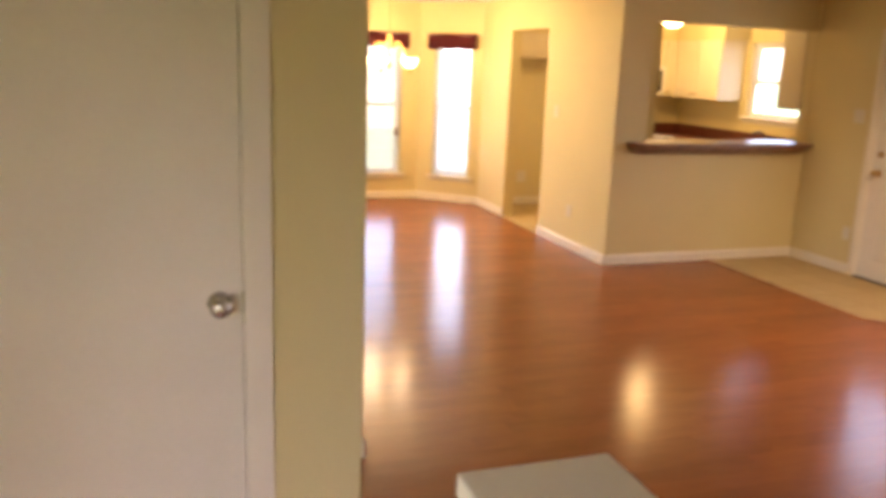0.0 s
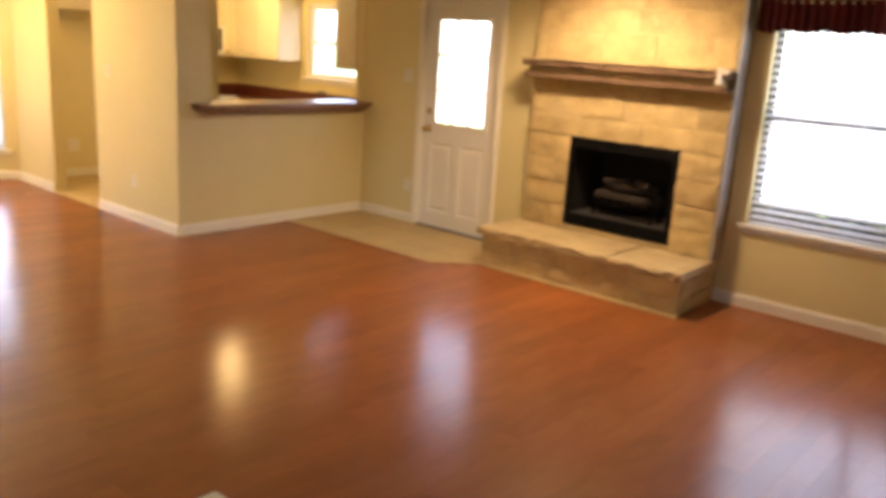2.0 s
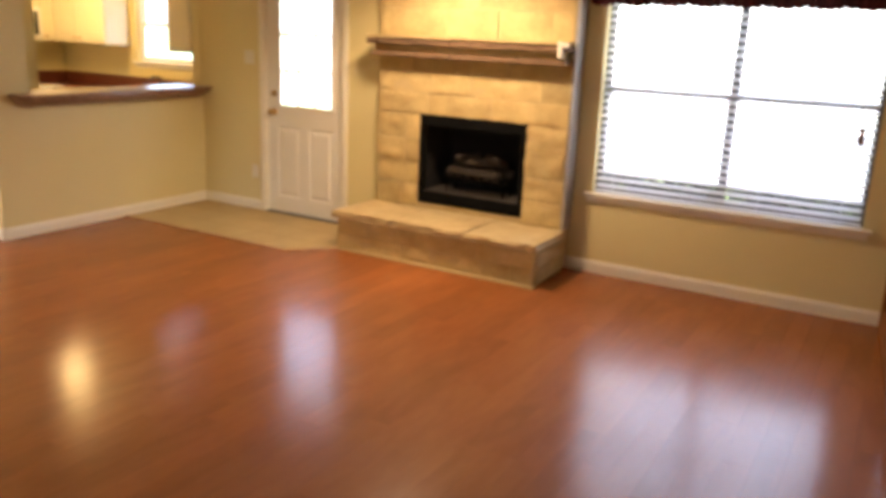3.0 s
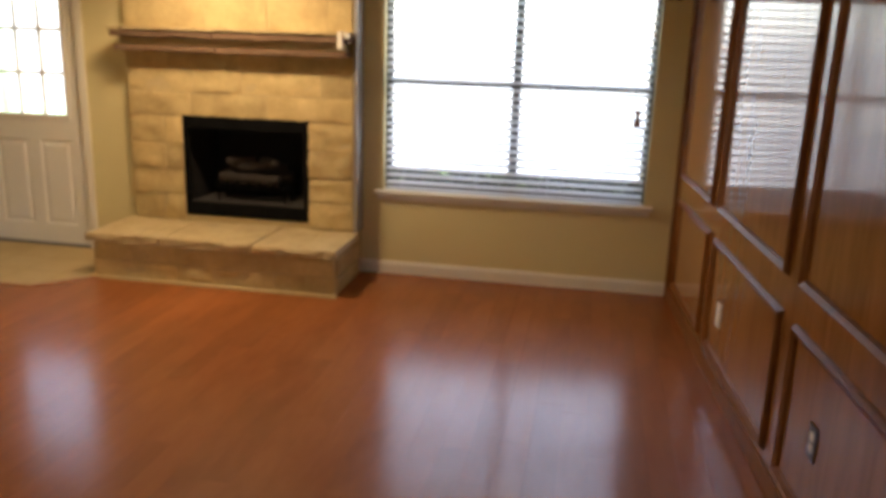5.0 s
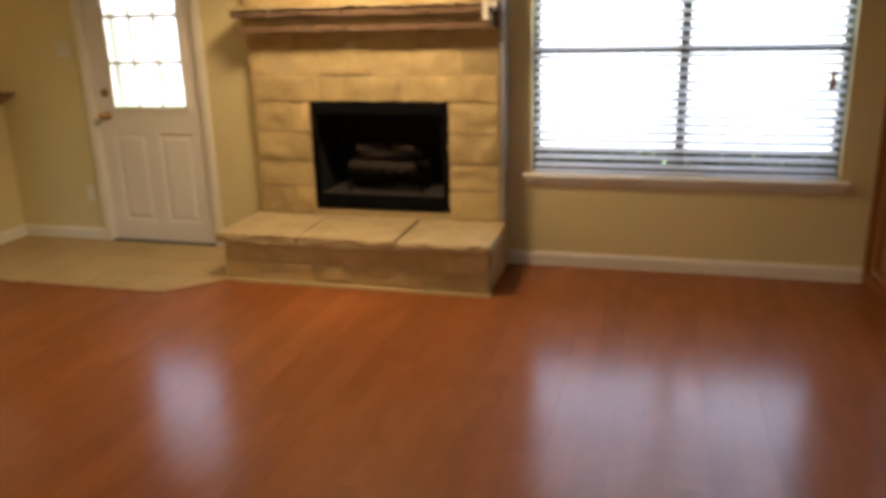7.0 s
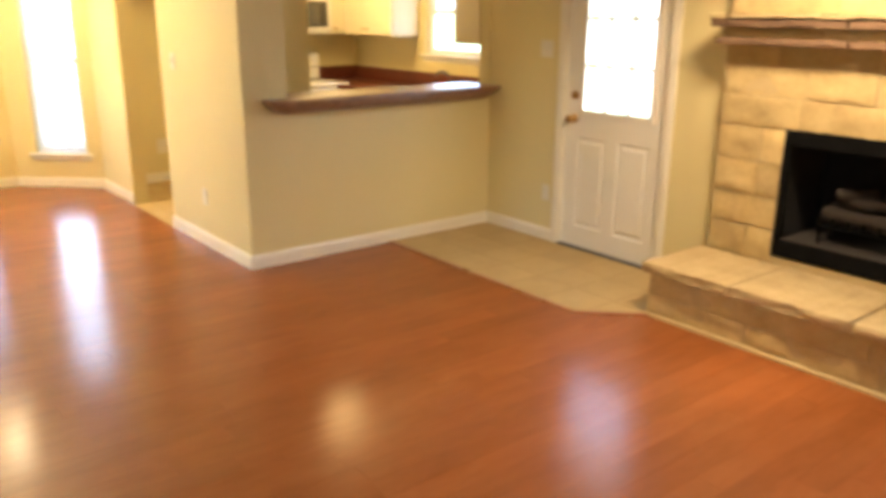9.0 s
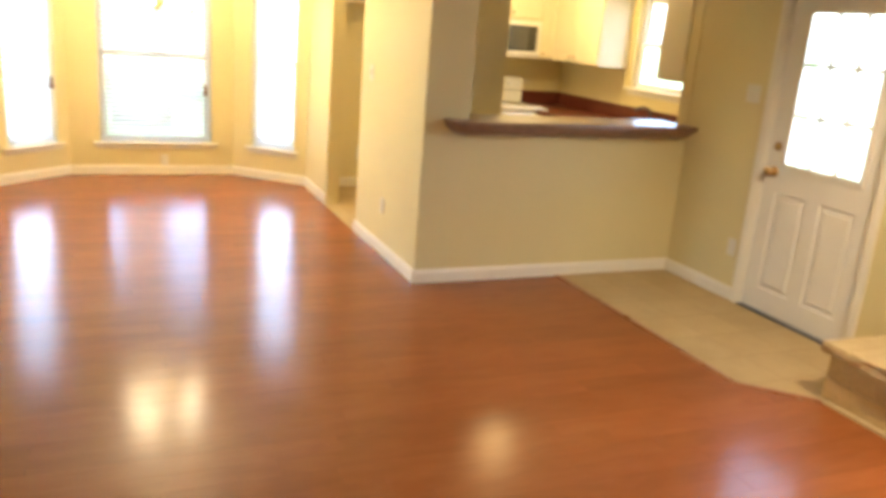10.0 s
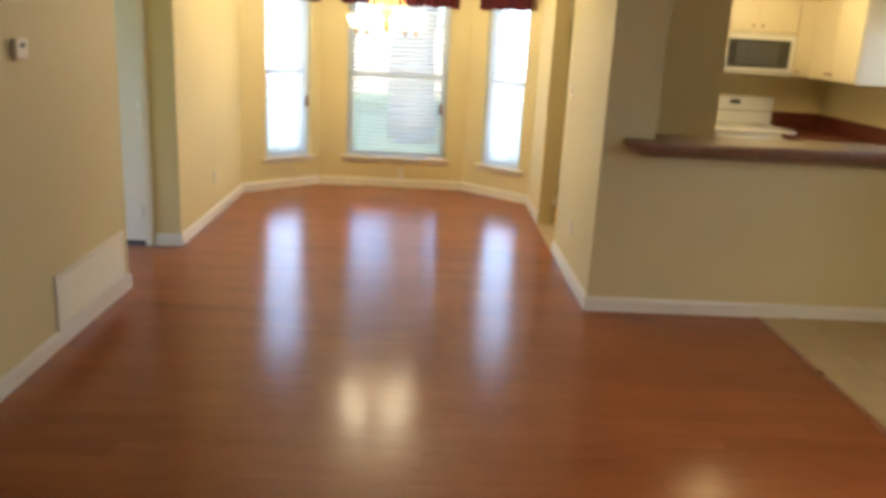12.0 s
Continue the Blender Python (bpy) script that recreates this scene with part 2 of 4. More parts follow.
def tube(points, r, n=10):
    """A round tube along points."""
    bm = bmesh.new()
    rings = []
    pts = [Vector(p) for p in points]
    for i, p in enumerate(pts):
        d = (pts[min(i + 1, len(pts) - 1)] - pts[max(i - 1, 0)]).normalized()
        a = d.orthogonal().normalized() if i == 0 else (rings[-1][1] - rings[-1][1].dot(d) * d).normalized()
        b = d.cross(a)
        rings.append(([bm.verts.new(p + r * (math.cos(2 * math.pi * k / n) * a + math.sin(2 * math.pi * k / n) * b)) for k in range(n)], a))
    for (u, _), (v, _) in zip(rings, rings[1:]):
        for i in range(n):
            bm.faces.new((u[i], u[(i + 1) % n], v[(i + 1) % n], v[i]))
    bm.faces.new(rings[0][0]), bm.faces.new(rings[-1][0])
    return bm


def side(px, py, nx, ny, pz=0.0):
    """A wall's frame: x runs along the wall, y out of the room, z up."""
    n = Vector((nx, ny, 0)).normalized()
    u = n.cross(Vector((0, 0, 1)))
    return Matrix(((u.x, n.x, 0, px), (u.y, n.y, 0, py), (u.z, n.z, 1, pz), (0, 0, 0, 1)))


def wall(name, m, length, openings=(), thick=0.12, top=2.42, material=None, label="", start=0.0):
    """A wall with openings (u0, u1, z0, z1) that go through it."""
    us = sorted({start, length, *[o[0] for o in openings], *[o[1] for o in openings]})
    bm = bmesh.new()
    for u0, u1 in zip(us, us[1:]):
        holes = sorted((o[2], o[3]) for o in openings if o[0] <= u0 + 1e-6 and o[1] >= u1 - 1e-6)
        z = -0.05
        for h0, h1 in holes:
            if h0 > z:
                box(bm, u0, u1, 0, thick, z, h0)
            z = h1
        if z < top:
            box(bm, u0, u1, 0, thick, z, top)
    bmesh.ops.remove_doubles(bm, verts=bm.verts, dist=1e-5)
    ob = part(name, bm, material or PAINT)
    ob.matrix_world = m
    return tagged(ob, label or "beige painted drywall wall, slightly textured", "wall", kind="structure")


def baseboard(m, u0, u1, h=0.092, t=0.014):
    bm = bmesh.new()
    prof = [(0, 0), (-t, 0), (-t, h - 0.022), (-t * 0.6, h - 0.008), (-t * 0.45, h), (0, h)]
    rows_ = [[bm.verts.new((u, y, z)) for y, z in prof] for u in (u0, u1)]
    for i in range(len(prof)):
        j = (i + 1) % len(prof)
        bm.faces.new((rows_[0][i], rows_[0][j], rows_[1][j], rows_[1][i]))
    bm.faces.new(rows_[0]), bm.faces.new(rows_[1])
    ob = part("baseboard", bm, TRIM)
    ob.matrix_world = m
    return tagged(ob, "white painted wooden baseboard along the wall", "baseboard", kind="structure")


# ---- the large structure ----
EAST = side(2.05, 0, 1, 0)
WX, DX = -2.885, -2.845
A, B, C, D = (DX, 3.10), (-2.158, 3.715), (-0.63, 3.715), (0.0, 3.14)

wall("wall_east", EAST, 6.04, [(0.775, 1.655, -0.05, 2.065), (2.47, 3.40, 0.33, 1.05), (3.908, 5.668, 0.575, 2.04)], thick=0.14)
KS = side(0, 0, 0, 1)
wall("wall_kitchen_bar", KS, 2.94, [(0.31, 2.045, 1.04, 2.11)], thick=0.12, label="beige half wall with a pass-through opening to the kitchen")
wall("wall_dining_east", side(0, 3.16, 1, 0), 3.04, [(0.86, 1.79, -0.05, 2.08)], label="beige wall with a cased opening to the kitchen")


def between(p, q, name, openings):
    n = Vector((-(q[1] - p[1]), q[0] - p[0], 0))
    m = side(p[0], p[1], n.x, n.y)
    ln = math.hypot(q[0] - p[0], q[1] - p[1])
    wall(name, m, ln, openings, thick=0.14, label="beige bay window wall")
    return m, ln


BAYL, LNL = between(A, B, "wall_bay_west", [(0.27, 0.80, 0.30, 2.02)])
BAYC, LNC = between(B, C, "wall_bay_north", [(0.27, 1.32, 0.30, 2.02)])
BAYR, LNR = between(C, D, "wall_bay_east", [(0.22, 0.72, 0.30, 2.02)])
DW = side(DX, 1.05, -1, 0)
wall("wall_dining_west", DW, 2.05, start=0.12)
ALC = side(-4.6, 1.05, 0, 1)
wall("wall_alcove", ALC, 1.755, [(0.72, 1.51, -0.05, 2.06)])
wall("wall_west", side(WX, -2.95, -1, 0), 3.03, start=0.12)
HALLN = side(-4.6, -3.93, 0, 1)
wall("wall_hall_north", HALLN, 1.475, [(0.48, 1.157, -0.05, 2.06)])
wall("wall_hall_side", side(-3.125, -3.81, -1, 0), 0.98)
wall("wall_hall_return", side(-3.245, -2.95, 0, 1), 0.36)
wall("wall_alcove_south", side(WX - 0.12, 0.08, 0, -1), 1.55)
PANELS = side(2.05, -5.882, 0.075, -1)
wall("wall_south", PANELS, 5.30, start=-0.05)
wall("wall_entry_east", side(-3.13, -6.36, 1, 0), 1.2)
wall("wall_entry_south", side(-3.13, -7.5, 0, -1), 1.6)
# both openings are unseen, added to let sky light into hall and alcove
wall("wall_entry_west", side(-4.6, -7.5, -1, 0), 8.6, [(0.75, 1.68, -0.05, 2.06), (7.70, 8.45, -0.05, 2.06)], label="beige hall wall with unseen openings added to let in daylight")
wall("wall_kitchen_east", side(2.80, 3.10, 1, 0), 2.98, [(1.31, 2.21, 1.20, 2.06)])
wall("wall_kitchen_north", side(0.12, 3.10, 0, 1), 2.80)
wall("wall_kitchen_partition", side(0.12, 0.92, 0, 1), 0.88, thick=0.10)

ceiling = tagged(part("ceiling", block(-4.8, 3.1, -7.7, 4.0, 2.42, 2.52), CEIL), "pale painted ceiling", "ceiling", kind="structure")
floor = tagged(part("floor", block(-4.8, 3.0, -7.7, 3.95, -0.14, -0.010), SUB), "glossy orange-brown laminate plank floor", "floor", kind="structure")
ground = tagged(part("ground", block(-300, 300, -300, 300, -0.5, -0.16), LAWN), "green lawn outside the windows", "ground", kind="structure")

for m_, a_, b_ in ((EAST, 0.0, 0.735), (EAST, 1.695, 2.10), (EAST, 3.745, 5.9), (KS, 0.0, 2.05), (side(0, 3.16, 1, 0), 0.0, 0.86), (side(0, 3.16, 1, 0), 1.79, 3.16),
                   (BAYL, 0, LNL), (BAYC, 0, LNC), (BAYR, 0, LNR), (DW, 0.0, 2.05), (ALC, 1.57, 1.755), (side(WX, -2.95, -1, 0), 0, 3.03), (HALLN, 1.222, 1.475), (HALLN, 0.0, 0.415), (side(-3.125, -3.93, -1, 0), -0.014, 1.0),
                   (side(0.12, 3.10, 0, 1), 0, 1.2), (side(WX - 0.12, 0.08, 0, -1), -0.12, 1.5)):
    baseboard(m_, a_, b_)


# ---- windows, blinds, valances ----


def window(name, m, u0, u1, z0, z1, mid, units, depth=0.14, frame_mat=None, slim=1.0):
    """A double-hung window in its opening: frame, sashes, panes, drywall sill."""
    fm = frame_mat or SASH
    w = thing(name, m, "white framed double-hung window with an interior sill", "window", kind="structure")
    n0, n1 = depth - 0.075, depth - 0.015
    f = 0.035 * slim
    hm = 0.03 * slim
    part("window_frame", ring(u0, u1, z0, z1, u0 + f, u1 - f, z0 + f, z1 - f, n0, n1), fm, w)
    step = (u1 - u0) / units
    for i in range(units):
        a = u0 + step * i + (f if i == 0 else hm)
        b = u0 + step * (i + 1) - (f if i == units - 1 else hm)
        if i:
            part("mullion", block(u0 + step * i - hm, u0 + step * i + hm, n0 - 0.004, n1 + 0.004, z0 + f, z1 - f), fm, w)
        for lo, hi, nn in ((z0 + f, mid + 0.018, n0 + 0.006), (mid - 0.018, z1 - f, n0 + 0.034)):
            r = 0.030 * slim
            sash = part("sash", ring(a, b, lo, hi, a + r, b - r, lo + 0.036, hi - 0.036, nn, nn + 0.024), fm, w)
            p = part("pane", block(a + r, b - r, nn + 0.010, nn + 0.014, lo + 0.036, hi - 0.036), GLASS, sash)
            p.visible_shadow = False
    part("window_sill", block(u0 - 0.055, u1 + 0.055, -0.045, depth - 0.075, z0 - 0.002, z0 + 0.022, 0.006), TRIM, w, "white painted sill board")
    part("apron", block(u0 - 0.035, u1 + 0.035, -0.014, -0.001, z0 - 0.045, z0 - 0.002, 0.003), TRIM, w)
    return w


def blind(m, u0, u1, z0, z1, n, tilt, pitch=0.043, group="", label=""):
    """A horizontal blind with its slats, head rail, bottom rail and ladder cords."""
    bl = thing("window_blind", m, label or "white horizontal slat blind, lowered, slats open", "blind", group)
    part("head_rail", block(u0, u1, n - 0.028, n + 0.028, z1 - 0.045, z1, 0.003), SLAT, bl)
    part("bottom_rail", block(u0, u1, n - 0.025, n + 0.025, z0, z0 + 0.018, 0.004), SLAT, bl)
    sb = bmesh.new()
    k = 5
    wv = 0.050
    top_, bot_ = [], []
    for u in (u0 + 0.004, u1 - 0.004):
        t_, b_ = [], []
        for i in range(k):
            y = -wv / 2 + wv * i / (k - 1)
            z = 0.0035 * (1 - (2 * y / wv) ** 2)
            t_.append(sb.verts.new((u, y, z + 0.0012))), b_.append(sb.verts.new((u, y, z - 0.0012)))
        top_.append(t_), bot_.append(b_)
    for i in range(k - 1):
        sb.faces.new((top_[0][i], top_[0][i + 1], top_[1][i + 1], top_[1][i]))
        sb.faces.new((bot_[0][i], bot_[1][i], bot_[1][i + 1], bot_[0][i + 1]))
    for e in (0, k - 1):
        sb.faces.new((top_[0][e], top_[1][e], bot_[1][e], bot_[0][e]))
    for s in (0, 1):
        for i in range(k - 1):
            sb.faces.new((top_[s][i], top_[s][i + 1], bot_[s][i + 1], bot_[s][i]))
    first = part("slat", sb, SLAT, bl)
    z = z0 + 0.05
    count = 0
    while z < z1 - 0.06:
        ob = first if count == 0 else new("slat", first.data)
        ob.parent = bl
        ob.matrix_local = pose(0, n, z, tilt + random.uniform(-1.5, 1.5), 0, 0)
        z += pitch
        count += 1
    for u in ([u0 + 0.12, u1 - 0.12] if u1 - u0 < 1.2 else [u0 + 0.12, u0 + (u1 - u0) * 0.36, u0 + (u1 - u0) * 0.64, u1 - 0.12]):
        bm = bmesh.new()
        for y in (-0.027, 0.027):
            box(bm, u - 0.0015, u + 0.0015, n + y - 0.001, n + y + 0.001, z0 + 0.01, z1 - 0.04)
        part("ladder_cord", bm, SLAT, bl)
    return bl


def tassel(m, u, n, z0, z1):
    """A lift cord with a turned wooden pull."""
    t = thing("blind_pull", m, "brown wooden blind pull hanging on a cord", "blind pull")
    part("cord", tube([(u, n, z0 + 0.07), (u, n, z1)], 0.0016, 6), SLAT, t)
    ob = part("wooden_pull", lathe([(0.004, 0.105), (0.014, 0.092), (0.018, 0.070), (0.012, 0.056), (0.024, 0.022), (0.022, 0.0), (0.005, -0.007)], 14), TASSEL, t, smooth=True)
    ob.location = (u, n, z0)
    return t


def valance(m, u0, u1, z0, z1, n=-0.05, folds=26):
    """A gathered cloth valance with a scalloped, ruffled lower edge on a rod."""
    v = thing("valance", m, "burgundy gathered fabric valance with a ruffled edge", "valance", "burgundy valances")
    nu, nz = folds * 8, 7
    bm = bmesh.new()
    length = u1 - u0
    ph = [random.uniform(0, 6.28) for _ in range(3)]
    for off in (0.0, 0.006):
        grid = []
        for j in range(nz + 1):
            f = j / nz
            row = []
            for i in range(nu + 1):
                s = i / nu
                wave = math.sin(s * folds * 2 * math.pi + ph[0] + 0.8 * math.sin(s * 17 + ph[1]))
                y = n - off + wave * (0.008 + 0.012 * f) + 0.006 * math.sin(s * 9 + ph[2])
                zz = z1 - f * (z1 - z0) - (0.008 * math.sin(s * folds * 0.5 * math.pi + ph[1]) + 0.005 * wave) * f
                row.append(bm.verts.new((u0 + s * length, y, zz)))
            grid.append(row)
        for j in range(nz):
            for i in range(nu):
                bm.faces.new((grid[j][i], grid[j][i + 1], grid[j + 1][i + 1], grid[j + 1][i]))
    part("cloth", bm, VALANCE, v, smooth=True)
    part("rod", tube([(u0 - 0.02, n + 0.012, z1 - 0.02), (u1 + 0.02, n + 0.012, z1 - 0.02)], 0.009, 10), TRIM, v)
    for u in (u0 - 0.012, u1 + 0.012):
        part("bracket", block(u - 0.008, u + 0.008, n + 0.01, -0.001, z1 - 0.035, z1 - 0.005, 0.002), TRIM, v)
    return v


window("window_1", EAST, 3.908, 5.668, 0.575, 2.04, 1.333, 2, frame_mat=BRONZE_FRAME, slim=0.5)
blind(EAST, 3.923, 5.653, 0.60, 2.035, 0.032, 22, pitch=0.050, label="white horizontal slat blind across the double window")
tassel(EAST, 5.575, -0.012, 1.115, 1.99)
valance(EAST, 3.80, 5.78, 1.895, 2.10, folds=34)
for nm, m_, a_, b_ in (("window_2", BAYL, 0.27, 0.80), ("window_3", BAYC, 0.27, 1.32), ("window_4", BAYR, 0.22, 0.72)):
    window(nm, m_, a_, b_, 0.30, 2.02, 1.18, 1)
    blind(m_, a_ + 0.012, b_ - 0.012, 0.325, 2.015, 0.032, 33 if nm == "window_3" else 36, group="bay window blinds", label="white horizontal slat blind in the bay window")
    valance(m_, a_ - 0.07, b_ + 0.07, 1.865, 2.05, folds=12 if b_ - a_ < 0.8 else 22)
tassel(BAYL, 0.745, -0.012, 0.83, 1.97)
tassel(BAYC, 1.255, -0.012, 0.80, 1.97)
window("window_5", side(2.80, 3.10, 1, 0), 1.31, 2.21, 1.20, 2.06, 1.62, 1, depth=0.12)


# ---- doors ----


def knob_set(parent, u, n, z, mat_, s=1.0):
    """A round knob with its rose."""
    k = part("door_knob", lathe([(0.032 * s, 0), (0.032 * s, -0.007), (0.013 * s, -0.012), (0.012 * s, -0.032), (0.024 * s, -0.040), (0.029 * s, -0.054), (0.024 * s, -0.068), (0.010 * s, -0.074)], 22, "y"), mat_, parent, "round metal knob", smooth=True)
    k.location = (u, n, z)
    return k


def casing(m, u0, u1, z1, w=0.062, t=0.018, name="trim"):
    """Door casing: two legs and a head, mitred in look."""
    bm = bmesh.new()
    for a, b, c, d in ((u0 - w, u0, 0, z1), (u1, u1 + w, 0, z1), (u0 - w, u1 + w, z1, z1 + w)):
        box(bm, a, b, -t, -0.0005, c, d)
        box(bm, a + 0.012, b - 0.020, -t - 0.005, -t, c + (0.012 if c else 0), d - 0.012 if c else d)
    ob = part(name, bm, TRIM)
    ob.matrix_world = m
    return tagged(ob, "white painted wooden door casing", "door casing", kind="structure")


def jamb(m, u0, u1, z1, depth):
    bm = bmesh.new()
    box(bm, u0, u0 + 0.015, 0, depth, 0, z1), box(bm, u1 - 0.015, u1, 0, depth, 0, z1), box(bm, u0 + 0.015, u1 - 0.015, 0, depth, z1 - 0.015, z1)
    st = 0.066
    box(bm, u0 + 0.015, u0 + 0.03, st, st + 0.012, 0, z1 - 0.015), box(bm, u1 - 0.03, u1 - 0.015, st, st + 0.012, 0, z1 - 0.015), box(bm, u0 + 0.03, u1 - 0.03, st, st + 0.012, z1 - 0.03, z1 - 0.015)
    ob = part("trim", bm, TRIM)
    ob.matrix_world = m
    return tagged(ob, "white painted door jamb", "door jamb", kind="structure")


def raised_panel(u0, u1, z0, z1, n):
    """A moulded, raised door panel."""
    bm = bmesh.new()
    rings = []
    for d, y in ((0, 0.0), (0.010, 0.007), (0.022, 0.007), (0.045, -0.003)):
        rings.append([bm.verts.new(p) for p in ((u0 + d, n + y, z0 + d), (u1 - d, n + y, z0 + d), (u1 - d, n + y, z1 - d), (u0 + d, n + y, z1 - d))])
    for a, b in zip(rings, rings[1:]):
        for i in range(4):
            bm.faces.new((a[i], a[(i + 1) % 4], b[(i + 1) % 4], b[i]))
    bm.faces.new(rings[-1])
    return bm


# the glazed back door
jamb(EAST, 0.775, 1.655, 2.065, 0.14)
casing(EAST, 0.785, 1.645, 2.055, w=0.058)
d1 = thing("door_1", EAST, "white half-glazed back door with nine panes, closed", "door", kind="structure")
u0, u1, z1 = 0.795, 1.635, 2.045
g = (0.942, 1.520, 0.978, 1.905)
n0, n1 = 0.020, 0.062
bm = bmesh.new()
pan = [(0.905, 1.165, 0.16, 0.80), (1.265, 1.525, 0.16, 0.80)]
us = sorted({u0, u1, g[0], g[1], *[p[0] for p in pan], *[p[1] for p in pan]})
for a, b in zip(us, us[1:]):
    holes = sorted((p[2], p[3]) for p in pan + [g] if p[0] <= a + 1e-6 and p[1] >= b - 1e-6)
    z = 0.012
    for h0, h1 in holes:
        box(bm, a, b, n0, n1, z, h0)
        z = h1
    box(bm, a, b, n0, n1, z, z1)
slab = part("slab", bm, DOORW, d1)
for p in pan:
    part("panel", raised_panel(*p, n0 + 0.002), DOORW, slab)
part("glazing_frame", ring(g[0] - 0.022, g[1] + 0.022, g[2] - 0.022, g[3] + 0.022, g[0] + 0.012, g[1] - 0.012, g[2] + 0.012, g[3] - 0.012, n0 - 0.010, n0), DOORW, slab)
gw, gh = (g[1] - g[0]) / 3, (g[3] - g[2]) / 3
for i in (1, 2):
    part("muntin", block(g[0] + gw * i - 0.011, g[0] + gw * i + 0.011, n0 + 0.004, n1 - 0.004, g[2], g[3]), DOORW, slab)
    part("muntin", block(g[0], g[1], n0 + 0.006, n1 - 0.006, g[2] + gh * i - 0.011, g[2] + gh * i + 0.011), DOORW, slab)
for i in range(3):
    for j in range(3):
        p = part("pane", block(g[0] + gw * i + 0.009, g[0] + gw * (i + 1) - 0.009, n0 + 0.018, n0 + 0.022, g[2] + gh * j + 0.009, g[2] + gh * (j + 1) - 0.009), GLASS, slab)
        p.visible_shadow = False
knob_set(d1, 0.868, n0, 0.925, BRASS)
dead = part("deadbolt", lathe([(0.030, 0), (0.030, -0.008), (0.026, -0.014), (0.010, -0.016), (0.008, -0.030), (0.003, -0.031)], 22, "y"), BRASS, d1, "brass deadbolt turn", smooth=True)
dead.location = (0.868, n0, 1.085)
part("threshold", block(0.79, 1.64, -0.02, 0.10, 0.004, 0.016, 0.004), BRONZE_FRAME, d1, "dark metal threshold")


def flat_door(name, m, u0, u1, z1, knob_u, hinge_u, label, knob_z=0.93):
    """A flush white interior door with knob and hinges."""
    d = thing(name, m, label, "door", kind="structure")
    part("slab", block(u0 + 0.018, u1 - 0.018, 0.006, 0.065, 0.030, z1 - 0.018, 0.002), DOORW, d)
    # black strip put in for the shade of the gap under the leaf
    part("door_sweep", block(u0 + 0.018, u1 - 0.018, 0.020, 0.050, 0.001, 0.0295), BLACK_PLASTIC, d, "black strip for the shade in the gap under the door")
    if knob_u is not None:
        knob_set(d, knob_u, 0.006, knob_z, CHROME)
        part("strike_plate", block(u1 - 0.019, u1 - 0.0155, -0.002, 0.004, knob_z - 0.03, knob_z + 0.03), CHROME, d)
    if hinge_u is not None:
        for z in (0.25, 1.02, 1.80):
            h = part("hinge", lathe([(0.006, -0.045), (0.007, -0.044), (0.007, 0.044), (0.006, 0.045)], 10), CHROME, d, "steel hinge", smooth=True)
            h.location = (hinge_u, -0.010, z)
    return d


jamb(HALLN, 0.48, 1.157, 2.06, 0.12)
casing(HALLN, 0.49, 1.147, 2.05, w=0.07)
flat_door("door_2", HALLN, 0.48, 1.157, 2.06, 1.078, None, "flush white hall closet door with a round knob, closed", 1.04)
jamb(ALC, 0.72, 1.51, 2.06, 0.12)
casing(ALC, 0.73, 1.50, 2.05, w=0.062)
flat_door("door_3", ALC, 0.72, 1.51, 2.06, 0.81, 1.494, "flush white door with steel hinges, closed", 0.93)


# ---- fireplace ----


def rough_stone(w, h, d, seed, relief=0.013, nx=6, nz=3):
    """A split-faced block: its front, towards -y, is uneven and its arrises are worn. Its back lies at y = 0."""
    rnd = random.Random(seed)
    bm = bmesh.new()
    grid = []
    for j in range(nz + 1):
        row = []
        for i in range(nx + 1):
            edge = i in (0, nx) or j in (0, nz)
            nz_ = noise.noise(Vector((w * i / nx * 9 + seed * 31, h * j / nz * 11, seed * 17)))
            y = -d + (0.002 + rnd.uniform(0, 0.002) if edge else relief * nz_ + rnd.uniform(-0.001, 0.001))
            x = w * i / nx + (0 if i in (0, nx) else rnd.uniform(-0.1, 0.1) * w / nx)
            z = h * j / nz + (0 if j in (0, nz) else rnd.uniform(-0.15, 0.15) * h / nz)
            if edge:
                x += rnd.uniform(0, 0.008) * (1 if i == 0 else -1 if i == nx else 0)
                z += rnd.uniform(0, 0.008) * (1 if j == 0 else -1 if j == nz else 0)
            row.append(bm.verts.new((x, y, z)))
        grid.append(row)
    for j in range(nz):
        for i in range(nx):
            bm.faces.new((grid[j][i], grid[j][i + 1], grid[j + 1][i + 1], grid[j + 1][i]))
    loop = grid[0] + [r[-1] for r in grid[1:]] + grid[-1][-2::-1] + [r[0] for r in grid[-2:0:-1]]
    back = [bm.verts.new((v.co.x, 0, v.co.z)) for v in loop]
    for i in range(len(loop)):
        k = (i + 1) % len(loop)
        bm.faces.new((loop[i], back[i], back[k], loop[k]))
    bm.faces.new(back)
    for a, b in zip(loop, loop[1:] + loop[:1]):
        e = bm.edges.get((a, b))
        e.smooth = False
    for e in bm.edges:
        if any(v in back for v in e.verts):
            e.smooth = False
    return bm


